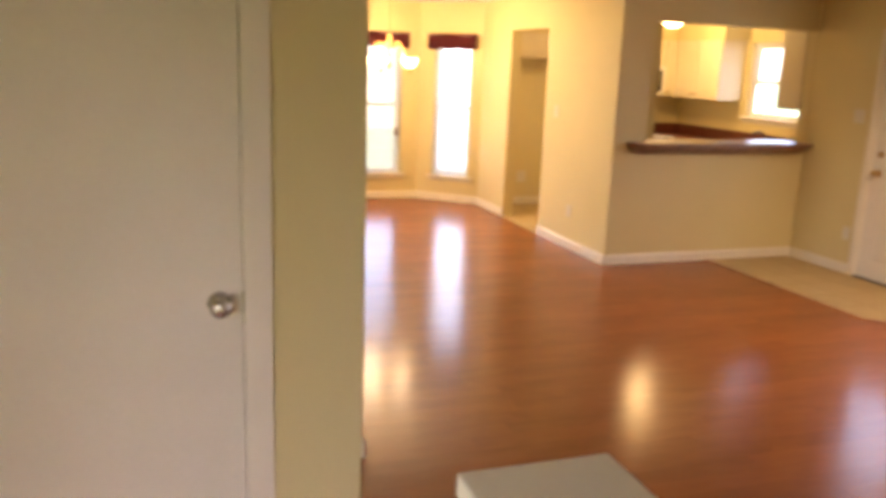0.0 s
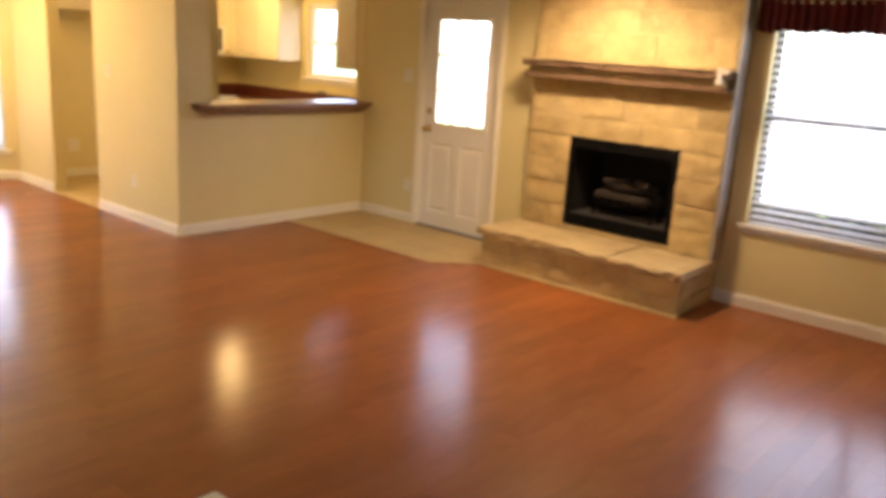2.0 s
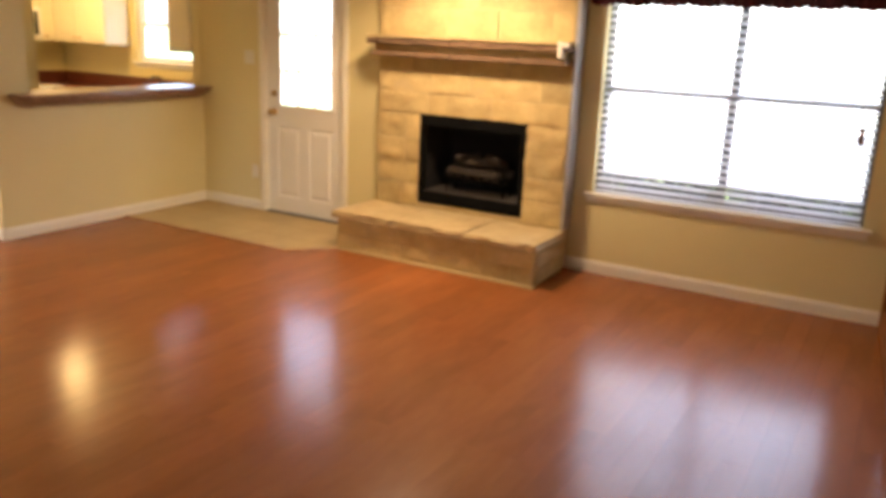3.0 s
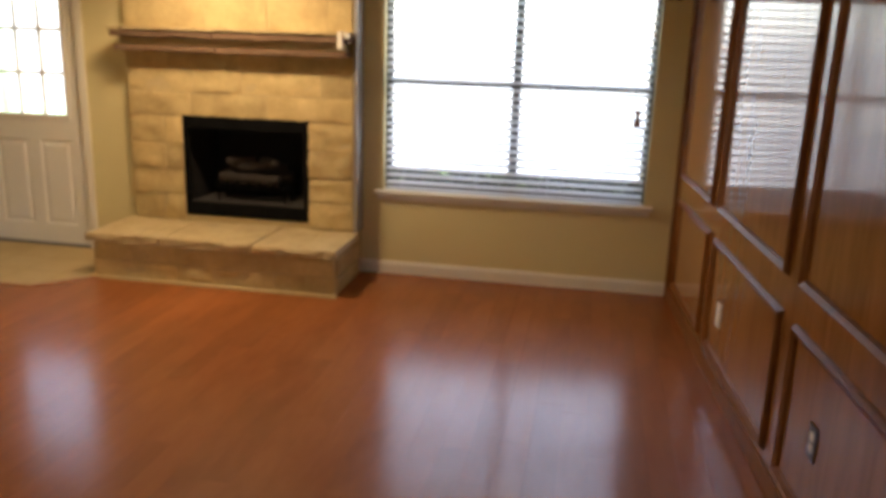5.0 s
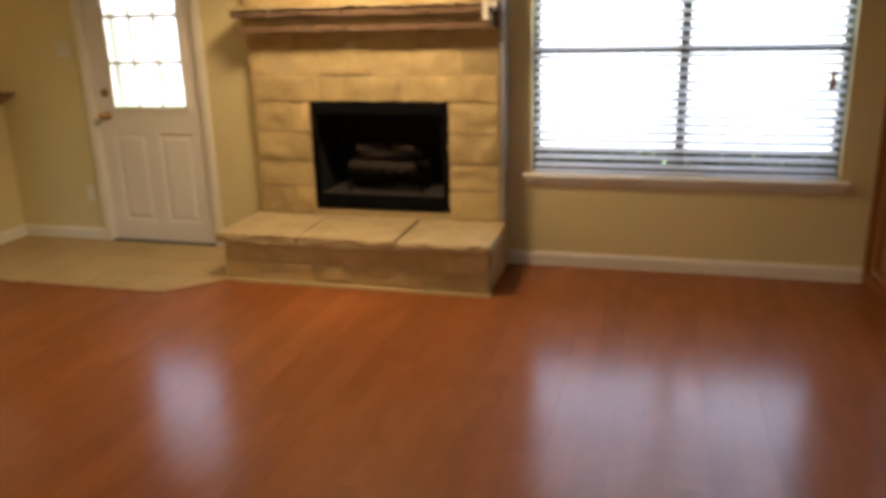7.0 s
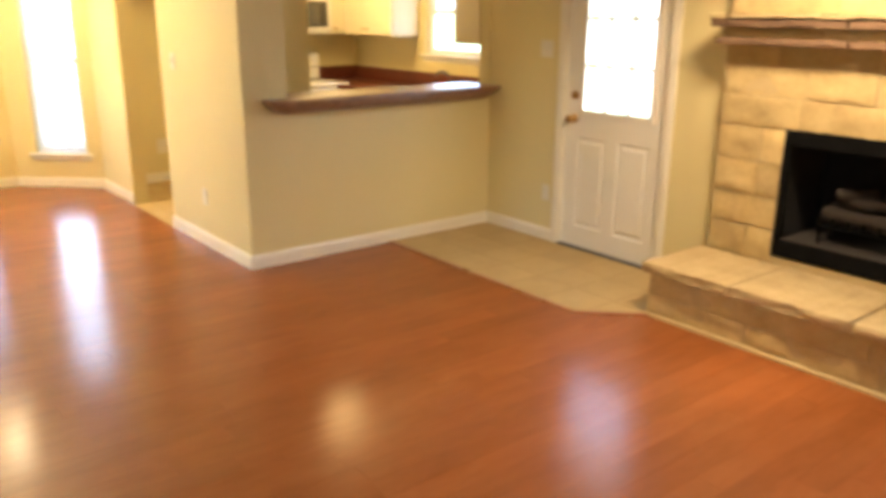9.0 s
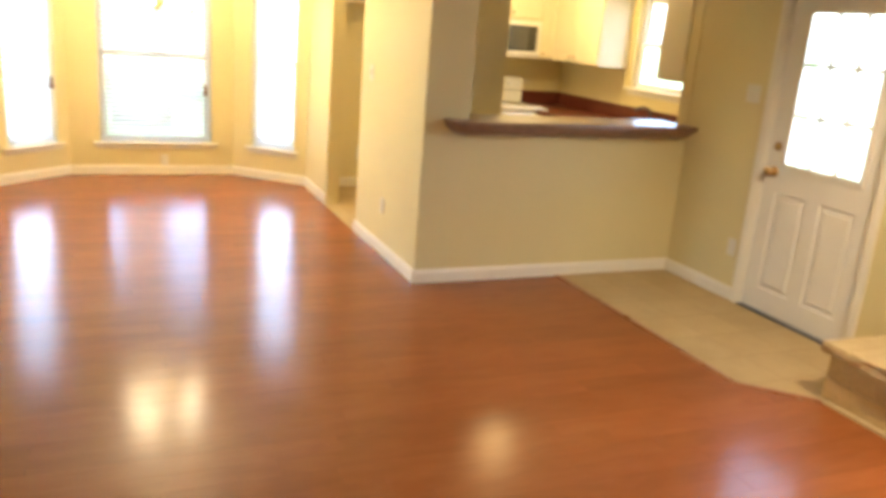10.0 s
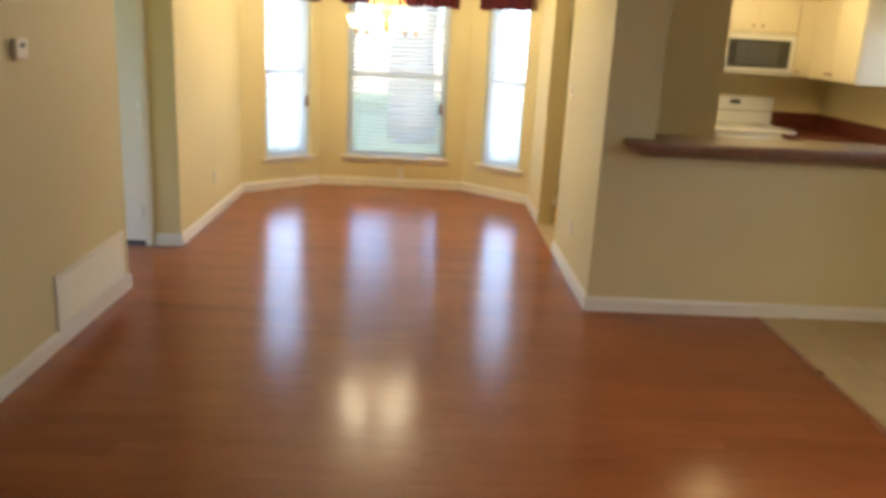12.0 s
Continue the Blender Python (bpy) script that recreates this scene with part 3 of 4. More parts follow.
def course(parent, u0, u1, z0, z1, n, depth, seed, lo=0.26, hi=0.56, material=None, relief=0.013):
    """One course of blocks with recessed joints."""
    rnd = random.Random(seed)
    u = u0
    while u < u1 - 0.01:
        w = rnd.uniform(lo, hi)
        if u1 - u - w < lo * 0.55:
            w = u1 - u
        j = 0.003
        ob = part("stone", rough_stone(w - 2 * j, z1 - z0 - 2 * j, depth + rnd.uniform(-0.004, 0.006), rnd.random(), relief, nx=max(5, int(w / 0.035)), nz=6), material or STONE, parent, smooth=True)
        ob.matrix_local = pose(u + j, n, z0 + j)
        u += w


FIRE = side(2.05, -2.91, 1, 0)
fire = thing("fireplace", FIRE, "tan limestone fireplace with a raised hearth and stone mantel", "fireplace")
cu0, cu1 = -0.81, 0.815
fu0, fu1, fz0, fz1 = -0.415, 0.493, 0.353, 1.042
breast = part("chimney_breast", ring(cu0, cu1, 0.0, 2.42, fu0 - 0.01, fu1 + 0.01, fz0 - 0.01, fz1 + 0.01, -0.105, -0.0005), MORTAR, fire, "sandy mortar bed between the stones")
sid = 1
for z0, z1 in ((0.305, 0.49), (0.49, 0.665), (0.665, 0.85), (0.85, 1.042)):
    course(breast, cu0, fu0, z0, z1, -0.104, 0.014, sid, 0.20, 0.44, None, 0.024)
    course(breast, fu1, cu1, z0, z1, -0.104, 0.014, sid + 50, 0.20, 0.44, None, 0.024)
    sid += 1
for z0, z1 in ((1.042, 1.205), (1.205, 1.365), (1.365, 1.49), (1.63, 1.84), (1.84, 2.01), (2.01, 2.19), (2.19, 2.415)):
    course(breast, cu0, cu1, z0, z1, -0.104, 0.009, sid * 7, 0.28, 0.60)
    sid += 1
for z0, z1 in ((0.0, 0.3), (0.305, 0.49), (0.49, 0.665), (0.665, 0.85), (0.85, 1.038), (1.038, 1.205), (1.205, 1.365), (1.365, 1.49), (1.49, 1.63), (1.63, 1.84), (1.84, 2.01), (2.01, 2.19), (2.19, 2.415)):
    ob = part("stone", rough_stone(0.10, z1 - z0 - 0.01, 0.02, z0 + 3, 0.006, 2, 3), STONE, breast)
    ob.matrix_local = Matrix.Translation((cu0 + 0.001, -0.102, z0 + 0.005)) @ pose(0, 0, 0, 0, 0, -90) @ pose(-0.10, 0, 0)
    ob = part("stone", rough_stone(0.10, z1 - z0 - 0.01, 0.02, z0 + 9, 0.006, 2, 3), STONE, breast)
    ob.matrix_local = Matrix.Translation((cu1 - 0.001, -0.102, z0 + 0.005)) @ pose(0, 0, 0, 0, 0, 90)
# mantel: a shade-brown rough-edged shelf over a pale course and a thin shade-brown ledge
mantel = part("mantel_core", block(cu0 + 0.02, cu1 - 0.03, -0.20, -0.104, 1.495, 1.590), SLAB, fire)
course(mantel, cu0 + 0.01, cu1 - 0.02, 1.517, 1.567, -0.20, 0.012, 301, 0.4, 0.8, SLAB)
for k, (a, b) in enumerate(((cu0 - 0.035, -0.10), (-0.098, cu1 + 0.01))):
    s = part("mantel_shelf", rough_stone(b - a, 0.047, 0.162, 40 + k, 0.012, 26, 3), SHADE_BROWN, fire, "rough stone shelf edge, coloured brown for its shaded front")
    s.matrix_local = pose(a, -0.104, 1.566)
    s = part("mantel_ledge", rough_stone(b - a - 0.017, 0.042, 0.130, 60 + k, 0.010, 26, 2), SHADE_BROWN, fire)
    s.matrix_local = pose(a + 0.015 - 0.013 * k, -0.104, 1.476)
for k, (a, b) in enumerate(((cu0 - 0.040, -0.22), (-0.217, cu1 + 0.012))):
    s = part("mantel_top", rough_stone(b - a, 0.022, 0.176, 90 + k, 0.010, 24, 2), SLAB, fire, "pale stone top of the mantel")
    s.matrix_local = pose(a, -0.104, 1.6135)
part("mantel_clip", block(cu1 - 0.055, cu1 - 0.02, -0.288, -0.262, 1.530, 1.640, 0.004), TRIM, fire, "white plastic clip on the mantel")
part("mantel_bracket", block(cu1 - 0.02, cu1 + 0.025, -0.285, -0.27, 1.600, 1.633, 0.004), TRIM, fire)
# hearth
part("hearth_core", block(cu0 - 0.01, cu1 + 0.033, -0.630, -0.106, -0.005, 0.245), MORTAR, fire)
for z0, z1, sd in ((0.012, 0.125, 501), (0.125, 0.245, 502)):
    course(fire, cu0 - 0.02, cu1 + 0.040, z0, z1, -0.615, 0.022, sd, 0.35, 0.75, None, 0.020)
    for uu, rot, off in ((cu0 - 0.01, -90, -0.50), (cu1 + 0.033, 90, 0)):
        s = part("stone", rough_stone(0.50, z1 - z0 - 0.01, 0.020, sd + rot, 0.008, 7, 3), STONE, fire)
        s.matrix_local = Matrix.Translation((uu, -0.61, z0 + 0.005)) @ pose(0, 0, 0, 0, 0, rot) @ pose(off, 0, 0)
for k, (a, b) in enumerate(((cu0 - 0.055, -0.33), (-0.326, 0.30), (0.304, cu1 + 0.058))):
    s = part("hearth_slab", rough_stone(b - a, 0.062, 0.545, 80 + k, 0.022, 20, 3), SLAB, fire, "pale limestone hearth slab")
    s.matrix_local = pose(a, -0.122, 0.246)
part("grout_line", block(cu0 - 0.03, cu1 + 0.05, -0.668, -0.612, -0.004, 0.012, 0.004), MORTAR, fire, "pale caulk line along the hearth foot")
# firebox
part("firebox", ring(fu0 - 0.03, fu1 + 0.03, fz0 - 0.03, fz1 + 0.03, fu0 - 0.01, fu1 + 0.01, fz0 - 0.01, fz1 + 0.01, -0.104, 0.42), SOOT, fire, "sooty black firebox lining")
part("firebox_back", block(fu0 - 0.012, fu1 + 0.012, 0.40, 0.419, fz0 - 0.012, fz1 + 0.012), SOOT, fire)
fw = 0.035
part("firebox_surround", ring(fu0 - 0.004, fu1 + 0.004, fz0 - 0.003, fz1 + 0.003, fu0 + fw, fu1 - fw, fz0 + 0.09, fz1 - 0.075, -0.112, -0.09), IRON, fire, "black metal fireplace surround")
part("firebox_floor", block(fu0 + 0.02, fu1 - 0.02, -0.07, 0.38, fz0 - 0.009, fz0 + 0.085), ASH, fire, "pale ash on the firebox floor, darkened for its shade")
log_set = thing("gas_log_set", FIRE @ Matrix.Translation((0.02, 0.10, fz0 + 0.085)), "grey ceramic gas logs, darkened for the firebox's shade, on a black iron grate", "gas logs")
for i in range(7):
    u = -0.24 + 0.08 * i
    part("grate_bar", tube([(u, -0.13, 0.16), (u, -0.12, 0.11), (u, 0.10, 0.11), (u, 0.13, 0.16)], 0.008, 6), IRON, log_set)
for v in (-0.08, 0.06):
    part("grate_rail", tube([(-0.27, v, 0.10), (0.27, v, 0.10)], 0.008, 6), IRON, log_set)
for u in (-0.25, 0.25):
    for v in (-0.08, 0.06):
        part("grate_foot", tube([(u, v, 0.0), (u, v, 0.10)], 0.008, 6), IRON, log_set)


def log(l, r, seed):
    rnd = random.Random(seed)
    pts = [(r * rnd.uniform(0.85, 1.1), l * i / 9 - l / 2) for i in range(10)]
    bm = lathe([(0.001, -l / 2 - 0.004)] + pts + [(0.001, l / 2 + 0.004)], 14, "x")
    for v in bm.verts:
        d = noise.noise(v.co * 22 + Vector((seed, 0, 0))) * 0.012
        v.co.y += d
        v.co.z += d
    return bm


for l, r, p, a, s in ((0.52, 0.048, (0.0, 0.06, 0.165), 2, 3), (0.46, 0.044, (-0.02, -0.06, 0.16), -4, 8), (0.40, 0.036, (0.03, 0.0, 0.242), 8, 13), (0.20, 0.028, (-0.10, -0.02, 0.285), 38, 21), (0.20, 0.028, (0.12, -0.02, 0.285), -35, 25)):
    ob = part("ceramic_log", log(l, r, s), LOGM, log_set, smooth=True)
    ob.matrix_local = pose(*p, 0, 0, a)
strip = thing("cable_strip", side(1.915, -3.752, 1, 0), "grey metal cable strip up the edge of the stone fireplace", "cable cover")
part("strip_channel", block(-0.012, 0.012, -0.012, 0.134, 0.312, 2.415, 0.003), GREY_METAL, strip)

# ---- varnished panel wall ----
panel_wall = thing("wood_panelling", PANELS, "varnished orange-brown oak wall panelling with raised mouldings", "wall panelling", kind="structure")
ends = [(0.19, 1.08), (1.215, 2.345), (2.49, 3.62), (3.77, 4.90)]
bm = bmesh.new()
box(bm, 0.0, 5.30, -0.020, -0.0005, 0.0, 2.42)
part("panel_backing", bm, PANELW, panel_wall)


def moulding(u0, u1, z0, z1, w=0.040):
    """A closed picture moulding."""
    bm = bmesh.new()
    prof = [(0, 0.0), (0.004, -0.010), (w * 0.35, -0.022), (w * 0.6, -0.016), (w * 0.85, -0.012), (w, 0.0)]
    rings = []
    for d, y in prof:
        rings.append([bm.verts.new(p) for p in ((u0 + d, y - 0.020, z0 + d), (u1 - d, y - 0.020, z0 + d), (u1 - d, y - 0.020, z1 - d), (u0 + d, y - 0.020, z1 - d))])
    for a, b in zip(rings, rings[1:]):
        for i in range(4):
            bm.faces.new((a[i], a[(i + 1) % 4], b[(i + 1) % 4], b[i]))
    return bm


for a, b in ends:
    for z0, z1 in ((0.125, 0.695), (0.825, 2.30)):
        part("moulding", moulding(a, b, z0, z1), PANELM, panel_wall)
        part("panel", block(a + 0.042, b - 0.042, -0.0235, -0.019, z0 + 0.042, z1 - 0.042), PANELW, panel_wall)
part("corner_post", block(0.0, 0.075, -0.034, -0.020, 0.0, 2.42, 0.004), PANELM, panel_wall)
part("base_rail", block(0.075, 5.30, -0.032, -0.020, 0.0, 0.085, 0.004), PANELM, panel_wall)


def outlet(m, u, z, n, plate, insert, label, slots=True):
    o = thing("wall_outlet", m @ Matrix.Translation((u, n, z)), label, "outlet", "wall outlets")
    part("cover_plate", block(-0.036, 0.036, -0.006, 0, -0.058, 0.058, 0.003), plate, o)
    for dz in (-0.020, 0.020):
        part("receptacle", block(-0.016, 0.016, -0.009, -0.005, dz - 0.014, dz + 0.014, 0.003), insert, o)
    return o


def switch(m, u, z, n, gang, label):
    s = thing("light_switch", m @ Matrix.Translation((u, n, z)), label, "light switch", "light switches")
    w = 0.036 + 0.023 * (gang - 1)
    part("cover_plate", block(-w, w, -0.006, 0, -0.058, 0.058, 0.003), PLATE, s)
    for i in range(gang):
        x = (i - (gang - 1) / 2) * 0.046
        part("toggle", block(x - 0.005, x + 0.005, -0.016, -0.005, -0.010, 0.012, 0.002), PLATE, s)
    return s


outlet(PANELS, 1.45, 0.365, -0.0235, PLATE, PLATE, "ivory outlet cover plate on the oak panelling")
outlet(PANELS, 2.80, 0.40, -0.0235, BLACK_PLASTIC, PLATE, "black outlet cover plate on the oak panelling")
outlet(EAST, 0.645, 0.36, -0.001, PLATE, PLATE, "ivory outlet beside the back door")
outlet(side(0, 3.16, 1, 0), 2.45, 0.36, -0.001, PLATE, PLATE, "ivory outlet on the beige dining wall")
outlet(DW, 1.0, 0.34, -0.001, PLATE, PLATE, "ivory outlet on the beige dining wall")
outlet(BAYC, 0.86, 0.145, -0.001, PLATE, PLATE, "ivory outlet low under the bay window")
switch(EAST, 0.60, 1.385, -0.001, 2, "ivory double light switch beside the back door")
switch(side(0, 3.16, 1, 0), 2.05, 1.28, -0.001, 1, "ivory light switch by the kitchen opening")

# ---- bar counter and half wall ----
bar = thing("bar_counter", KS, "brown laminate bar counter with a rounded underside on the half wall", "counter")


def bar_profile(u0, u1):
    """Counter slab with a deep rounded front edge and a tapered end."""
    bm = bmesh.new()
    prof = [(0.30, 1.094), (-0.105, 1.094), (-0.122, 1.088), (-0.128, 1.070), (-0.120, 1.040), (-0.092, 1.012), (-0.05, 0.996), (-0.002, 0.990), (-0.002, 1.043), (0.30, 1.043)]
    cols = []
    for u, s in ((u0, 0.22), (u0 + 0.015, 0.42), (u0 + 0.04, 0.66), (u0 + 0.08, 0.86), (u0 + 0.14, 1.0), (u1 - 0.12, 1.0), (u1 - 0.07, 0.88), (u1 - 0.03, 0.66), (u1, 0.40)):
        col = []
        for y, z in prof:
            zz = 1.094 - (1.094 - z) * s
            col.append(bm.verts.new((u, y, zz)))
        cols.append(col)
    for a, b in zip(cols, cols[1:]):
        for i in range(len(prof)):
            k = (i + 1) % len(prof)
            bm.faces.new((a[i], a[k], b[k], b[i]))
    bm.faces.new(cols[0]), bm.faces.new(cols[-1])
    return bm


bm = bar_profile(0.135, 2.047)
part("counter_top", bm, BAR, bar)
part("kitchen_edge_trim", block(0.32, 2.04, 0.3005, 0.318, 1.046, 1.092, 0.004), BAR, bar)

half = thing("half_wall", side(-3.285, -5.155, -1, 0), "low beige half wall with a cream painted cap", "half wall", kind="structure")
part("drywall", block(-1.12, -0.012, -0.215, -0.02, -0.05, 1.115), PAINT, half)
part("cap", block(-1.13, 0.0, -0.235, 0.0, 1.115, 1.15, 0.004), CABINET, half, "cream painted wooden cap")

# ---- wall fittings ----
WEST = side(WX, -2.95, -1, 0)
vent = thing("return_air_vent", WEST @ Matrix.Translation((2.485, 0, 0.23)), "white louvred return air vent low on the wall", "air vent")
hw, hh = 0.465, 0.155
part("vent_frame", ring(-hw, hw, -hh, hh, -hw + 0.03, hw - 0.03, -hh + 0.03, hh - 0.03, -0.014, -0.0005), TRIM, vent)
part("backing", block(-hw + 0.03, hw - 0.03, -0.003, -0.0005, -hh + 0.03, hh - 0.03), TRIM, vent)
sl = part("louvre", block(-hw + 0.03, hw - 0.03, -0.008, 0.008, -0.0012, 0.0012), TRIM, vent)
for i in range(14):
    ob = sl if i == 0 else new("louvre", sl.data)
    ob.parent = vent
    ob.matrix_local = pose(0, -0.008, -hh + 0.042 + i * (2 * hh - 0.084) / 13, 35)
th = thing("thermostat", WEST @ Matrix.Translation((1.86, -0.001, 1.49)), "white plastic wall thermostat with a small grey display", "thermostat")
part("housing", block(-0.055, 0.055, -0.026, 0, -0.045, 0.045, 0.008), TRIM, th)
part("display", block(-0.020, 0.022, -0.0285, -0.0255, 0.006, 0.026, 0.001), BRONZE_FRAME, th, "small grey display")

# ---- lamps ----


def chandelier(m):
    c = thing("chandelier", m, "golden five-arm chandelier with lit frosted glass shades", "chandelier")
    part("canopy", lathe([(0.065, 0.80), (0.062, 0.785), (0.03, 0.765), (0.008, 0.755)], 20), GOLDWOOD, c, smooth=True)
    part("stem", tube([(0, 0, 0.76), (0, 0, 0.33)], 0.006, 8), GOLDWOOD, c)
    part("body", lathe([(0.006, 0.35), (0.020, 0.33), (0.030, 0.30), (0.018, 0.26), (0.014, 0.16), (0.030, 0.10), (0.038, 0.06), (0.028, 0.02), (0.010, -0.005), (0.006, -0.03), (0.001, -0.035)], 20), GOLDWOOD, c, smooth=True)
    for i in range(5):
        a = radians(72 * i + 20)
        ca, sa = math.cos(a), math.sin(a)
        pts = []
        for k in range(15):
            f = k / 14
            r = 0.02 + 0.245 * f
            z = 0.06 + 0.26 * math.sin(math.pi * min(1, f * 1.25)) * (1 - 0.35 * f) - 0.055 * f
            pts.append((r * ca, r * sa, z))
        arm = part("arm", tube(pts, 0.0075, 8), GOLDWOOD, c, smooth=True)
        px_, py_, pz_ = pts[-1]
        cup = part("socket_cup", lathe([(0.002, -0.062), (0.009, -0.052), (0.012, -0.042), (0.006, -0.032), (0.012, -0.020), (0.024, -0.004), (0.026, 0.006)], 14), BRASS, arm, smooth=True)
        cup.location = (px_, py_, pz_)
        sh = part("shade", lathe([(0.024, 0.004), (0.046, 0.018), (0.066, 0.05), (0.076, 0.080), (0.082, 0.10), (0.077, 0.098), (0.060, 0.05), (0.020, 0.010)], 22), SHADE_GLOW, arm, "lit frosted glass shade", smooth=True)
        sh.location = (px_, py_, pz_)
    return c


chandelier(pose(-1.42, 2.20, 1.63))
for i in range(5):
    a = radians(72 * i + 20)
    bulb("chandelier_bulb", (-1.42 + 0.265 * math.cos(a), 2.20 + 0.265 * math.sin(a), 1.63 + 0.17), CHAND_W / 5, GOLD, 0.055)

globe = thing("kitchen_ceiling_lamp", pose(1.69, 1.78, 2.42), "lit round frosted glass ceiling lamp in the kitchen", "ceiling lamp")
part("lamp_base", lathe([(0.085, 0.0), (0.085, -0.02), (0.06, -0.03)], 24), BRASS, globe, smooth=True)
part("glass_globe", lathe([(0.06, -0.03), (0.10, -0.07), (0.130, -0.12), (0.130, -0.16), (0.105, -0.205), (0.06, -0.232), (0.02, -0.242), (0.001, -0.243)], 28), GLOBE_GLOW, globe, "lit frosted glass bowl", smooth=True)
bulb("kitchen_bulb", (1.69, 1.78, 2.12), KITCH_W, (1.0, 0.72, 0.30), 0.14)

can = thing("recessed_spotlight", pose(1.08, -2.95, 2.42), "recessed ceiling spotlight over the fireplace", "spotlight")
part("trim_ring", lathe([(0.085, -0.001), (0.085, -0.006), (0.062, -0.008), (0.060, -0.001)], 28), TRIM, can, smooth=True)
part("lamp_face", lathe([(0.058, -0.001), (0.058, -0.004), (0.001, -0.0045)], 24), CAN_GLOW, can, "lit lamp face")
spot = bpy.data.lights.new("fireplace_spot", "SPOT")
spot.energy, spot.color, spot.spot_size, spot.spot_blend, spot.shadow_soft_size = CAN_W, WARM, radians(150), 0.6, 0.22
so = new("fireplace_spot", spot)
so.matrix_world = look((1.08, -2.95, 2.405), (1.52, -2.95, 0.0))


# ---- kitchen ----


def cabinet(m, w, d, h, doors, label, knob_low=True, group="kitchen wall cabinets", name="wall_cabinet"):
    """A cabinet with its doors and knobs; x along, front at -d, z up from its bottom."""
    c = thing(name, m, label, "cabinet", group)
    part("body", block(0, w, -d, -0.001, 0, h), CABINET, c)
    dw = w / doors
    for i in range(doors):
        a, b = dw * i + 0.006, dw * (i + 1) - 0.006
        dr = part("cabinet_door", block(a, b, -d - 0.019, -d - 0.0005, 0.012, h - 0.012, 0.004), CABINET, c)
        part("door_panel", raised_panel(a + 0.05, b - 0.05, 0.062, h - 0.062, -d - 0.0195), CABINET, dr)
        ku = b - 0.035 if i % 2 == 0 and doors > 1 else a + 0.035
        k = part("knob", lathe([(0.006, 0), (0.006, -0.012), (0.014, -0.018), (0.013, -0.026), (0.002, -0.029)], 12, "y"), BRASS, dr, smooth=True)
        k.location = (ku, -d - 0.019, 0.06 if knob_low else h - 0.06)
    return c


KN = side(0.12, 3.10, 0, 1)
KE = side(2.80, 3.10, 1, 0)
cabinet(KN @ Matrix.Translation((0.04, 0, 1.80)), 1.02, 0.45, 0.28, 2, "cream painted cabinet over the empty refrigerator space")
cabinet(KN @ Matrix.Translation((1.42, 0, 1.775)), 0.76, 0.33, 0.305, 2, "short cream painted cabinet above the microwave")
cabinet(KN @ Matrix.Translation((2.18, 0, 1.39)), 0.50, 0.33, 0.69, 1, "cream painted wall cabinet beside the microwave")
cabinet(KN @ Matrix.Translation((1.06, 0, 1.39)), 0.36, 0.33, 0.69, 1, "cream painted narrow wall cabinet")
cabinet(KE @ Matrix.Translation((0.33, 0, 1.39)), 0.88, 0.33, 0.69, 2, "cream painted wall cabinet beside the kitchen window")
cabinet(side(2.80, 0.121, 0, -1) @ Matrix.Translation((0.002, 0, 1.385)), 0.76, 0.30, 0.80, 2, "cream painted wall cabinet beside the pass-through")
soffit = part("soffit", block(0.12, 2.68, -0.36, 0, 2.08, 2.42), PAINT)
soffit.matrix_world = side(0.0, 3.10, 0, 1)
tagged(soffit, "beige boxed soffit above the kitchen cabinets", "soffit", kind="structure")
soffit = part("soffit", block(0.36, 1.25, -0.36, 0, 2.08, 2.42), PAINT)
soffit.matrix_world = KE
tagged(soffit, "beige boxed soffit above the kitchen cabinets", "soffit", kind="structure")

mw = thing("microwave", KN @ Matrix.Translation((1.42, 0, 1.40)), "white over-range microwave with a dark glass door", "microwave")
part("housing", block(0.0, 0.758, -0.36, -0.001, 0.0, 0.372, 0.006), WHITE_ENAMEL, mw)
door_ = part("oven_door", block(0.012, 0.746, -0.388, -0.361, 0.03, 0.352, 0.008), WHITE_ENAMEL, mw)
part("door_window", block(0.125, 0.702, -0.391, -0.3875, 0.062, 0.315, 0.002), BLACK_GLASS, door_, "dark glass window")
part("window_screen", block(0.205, 0.600, -0.3925, -0.3908, 0.085, 0.292, 0.0008), OVEN_SCREEN, door_, "paler perforated screen in the glass")
part("release_bar", block(0.33, 0.43, -0.394, -0.3885, 0.036, 0.052, 0.003), PLATE, mw)
part("vent_grille", block(0.02, 0.738, -0.375, -0.361, 0.355, 0.370, 0.002), PLATE, mw)

stove = thing("stove", KN @ Matrix.Translation((1.42, 0, 0)), "white electric stove with a tall control backguard", "stove")
part("oven_body", block(0.002, 0.758, -0.64, -0.012, 0.0, 0.90, 0.004), WHITE_ENAMEL, stove)
part("cooktop", block(-0.002, 0.762, -0.665, -0.012, 0.901, 0.925, 0.008), WHITE_ENAMEL, stove)
bg = part("backguard", block(0.004, 0.756, -0.085, -0.012, 0.926, 1.185, 0.012), WHITE_ENAMEL, stove)
part("trim_line", block(0.010, 0.750, -0.0885, -0.0845, 1.045, 1.052), BRONZE_FRAME, bg)
part("clock_display", block(0.33, 0.43, -0.0885, -0.0845, 1.11, 1.15), BLACK_GLASS, bg)
for u in (0.08, 0.17, 0.59, 0.68):
    k = part("control_knob", lathe([(0.020, 0), (0.019, -0.012), (0.010, -0.014), (0.009, -0.024), (0.001, -0.025)], 16, "y"), WHITE_ENAMEL, bg, smooth=True)
    k.location = (u, -0.0855, 1.125)
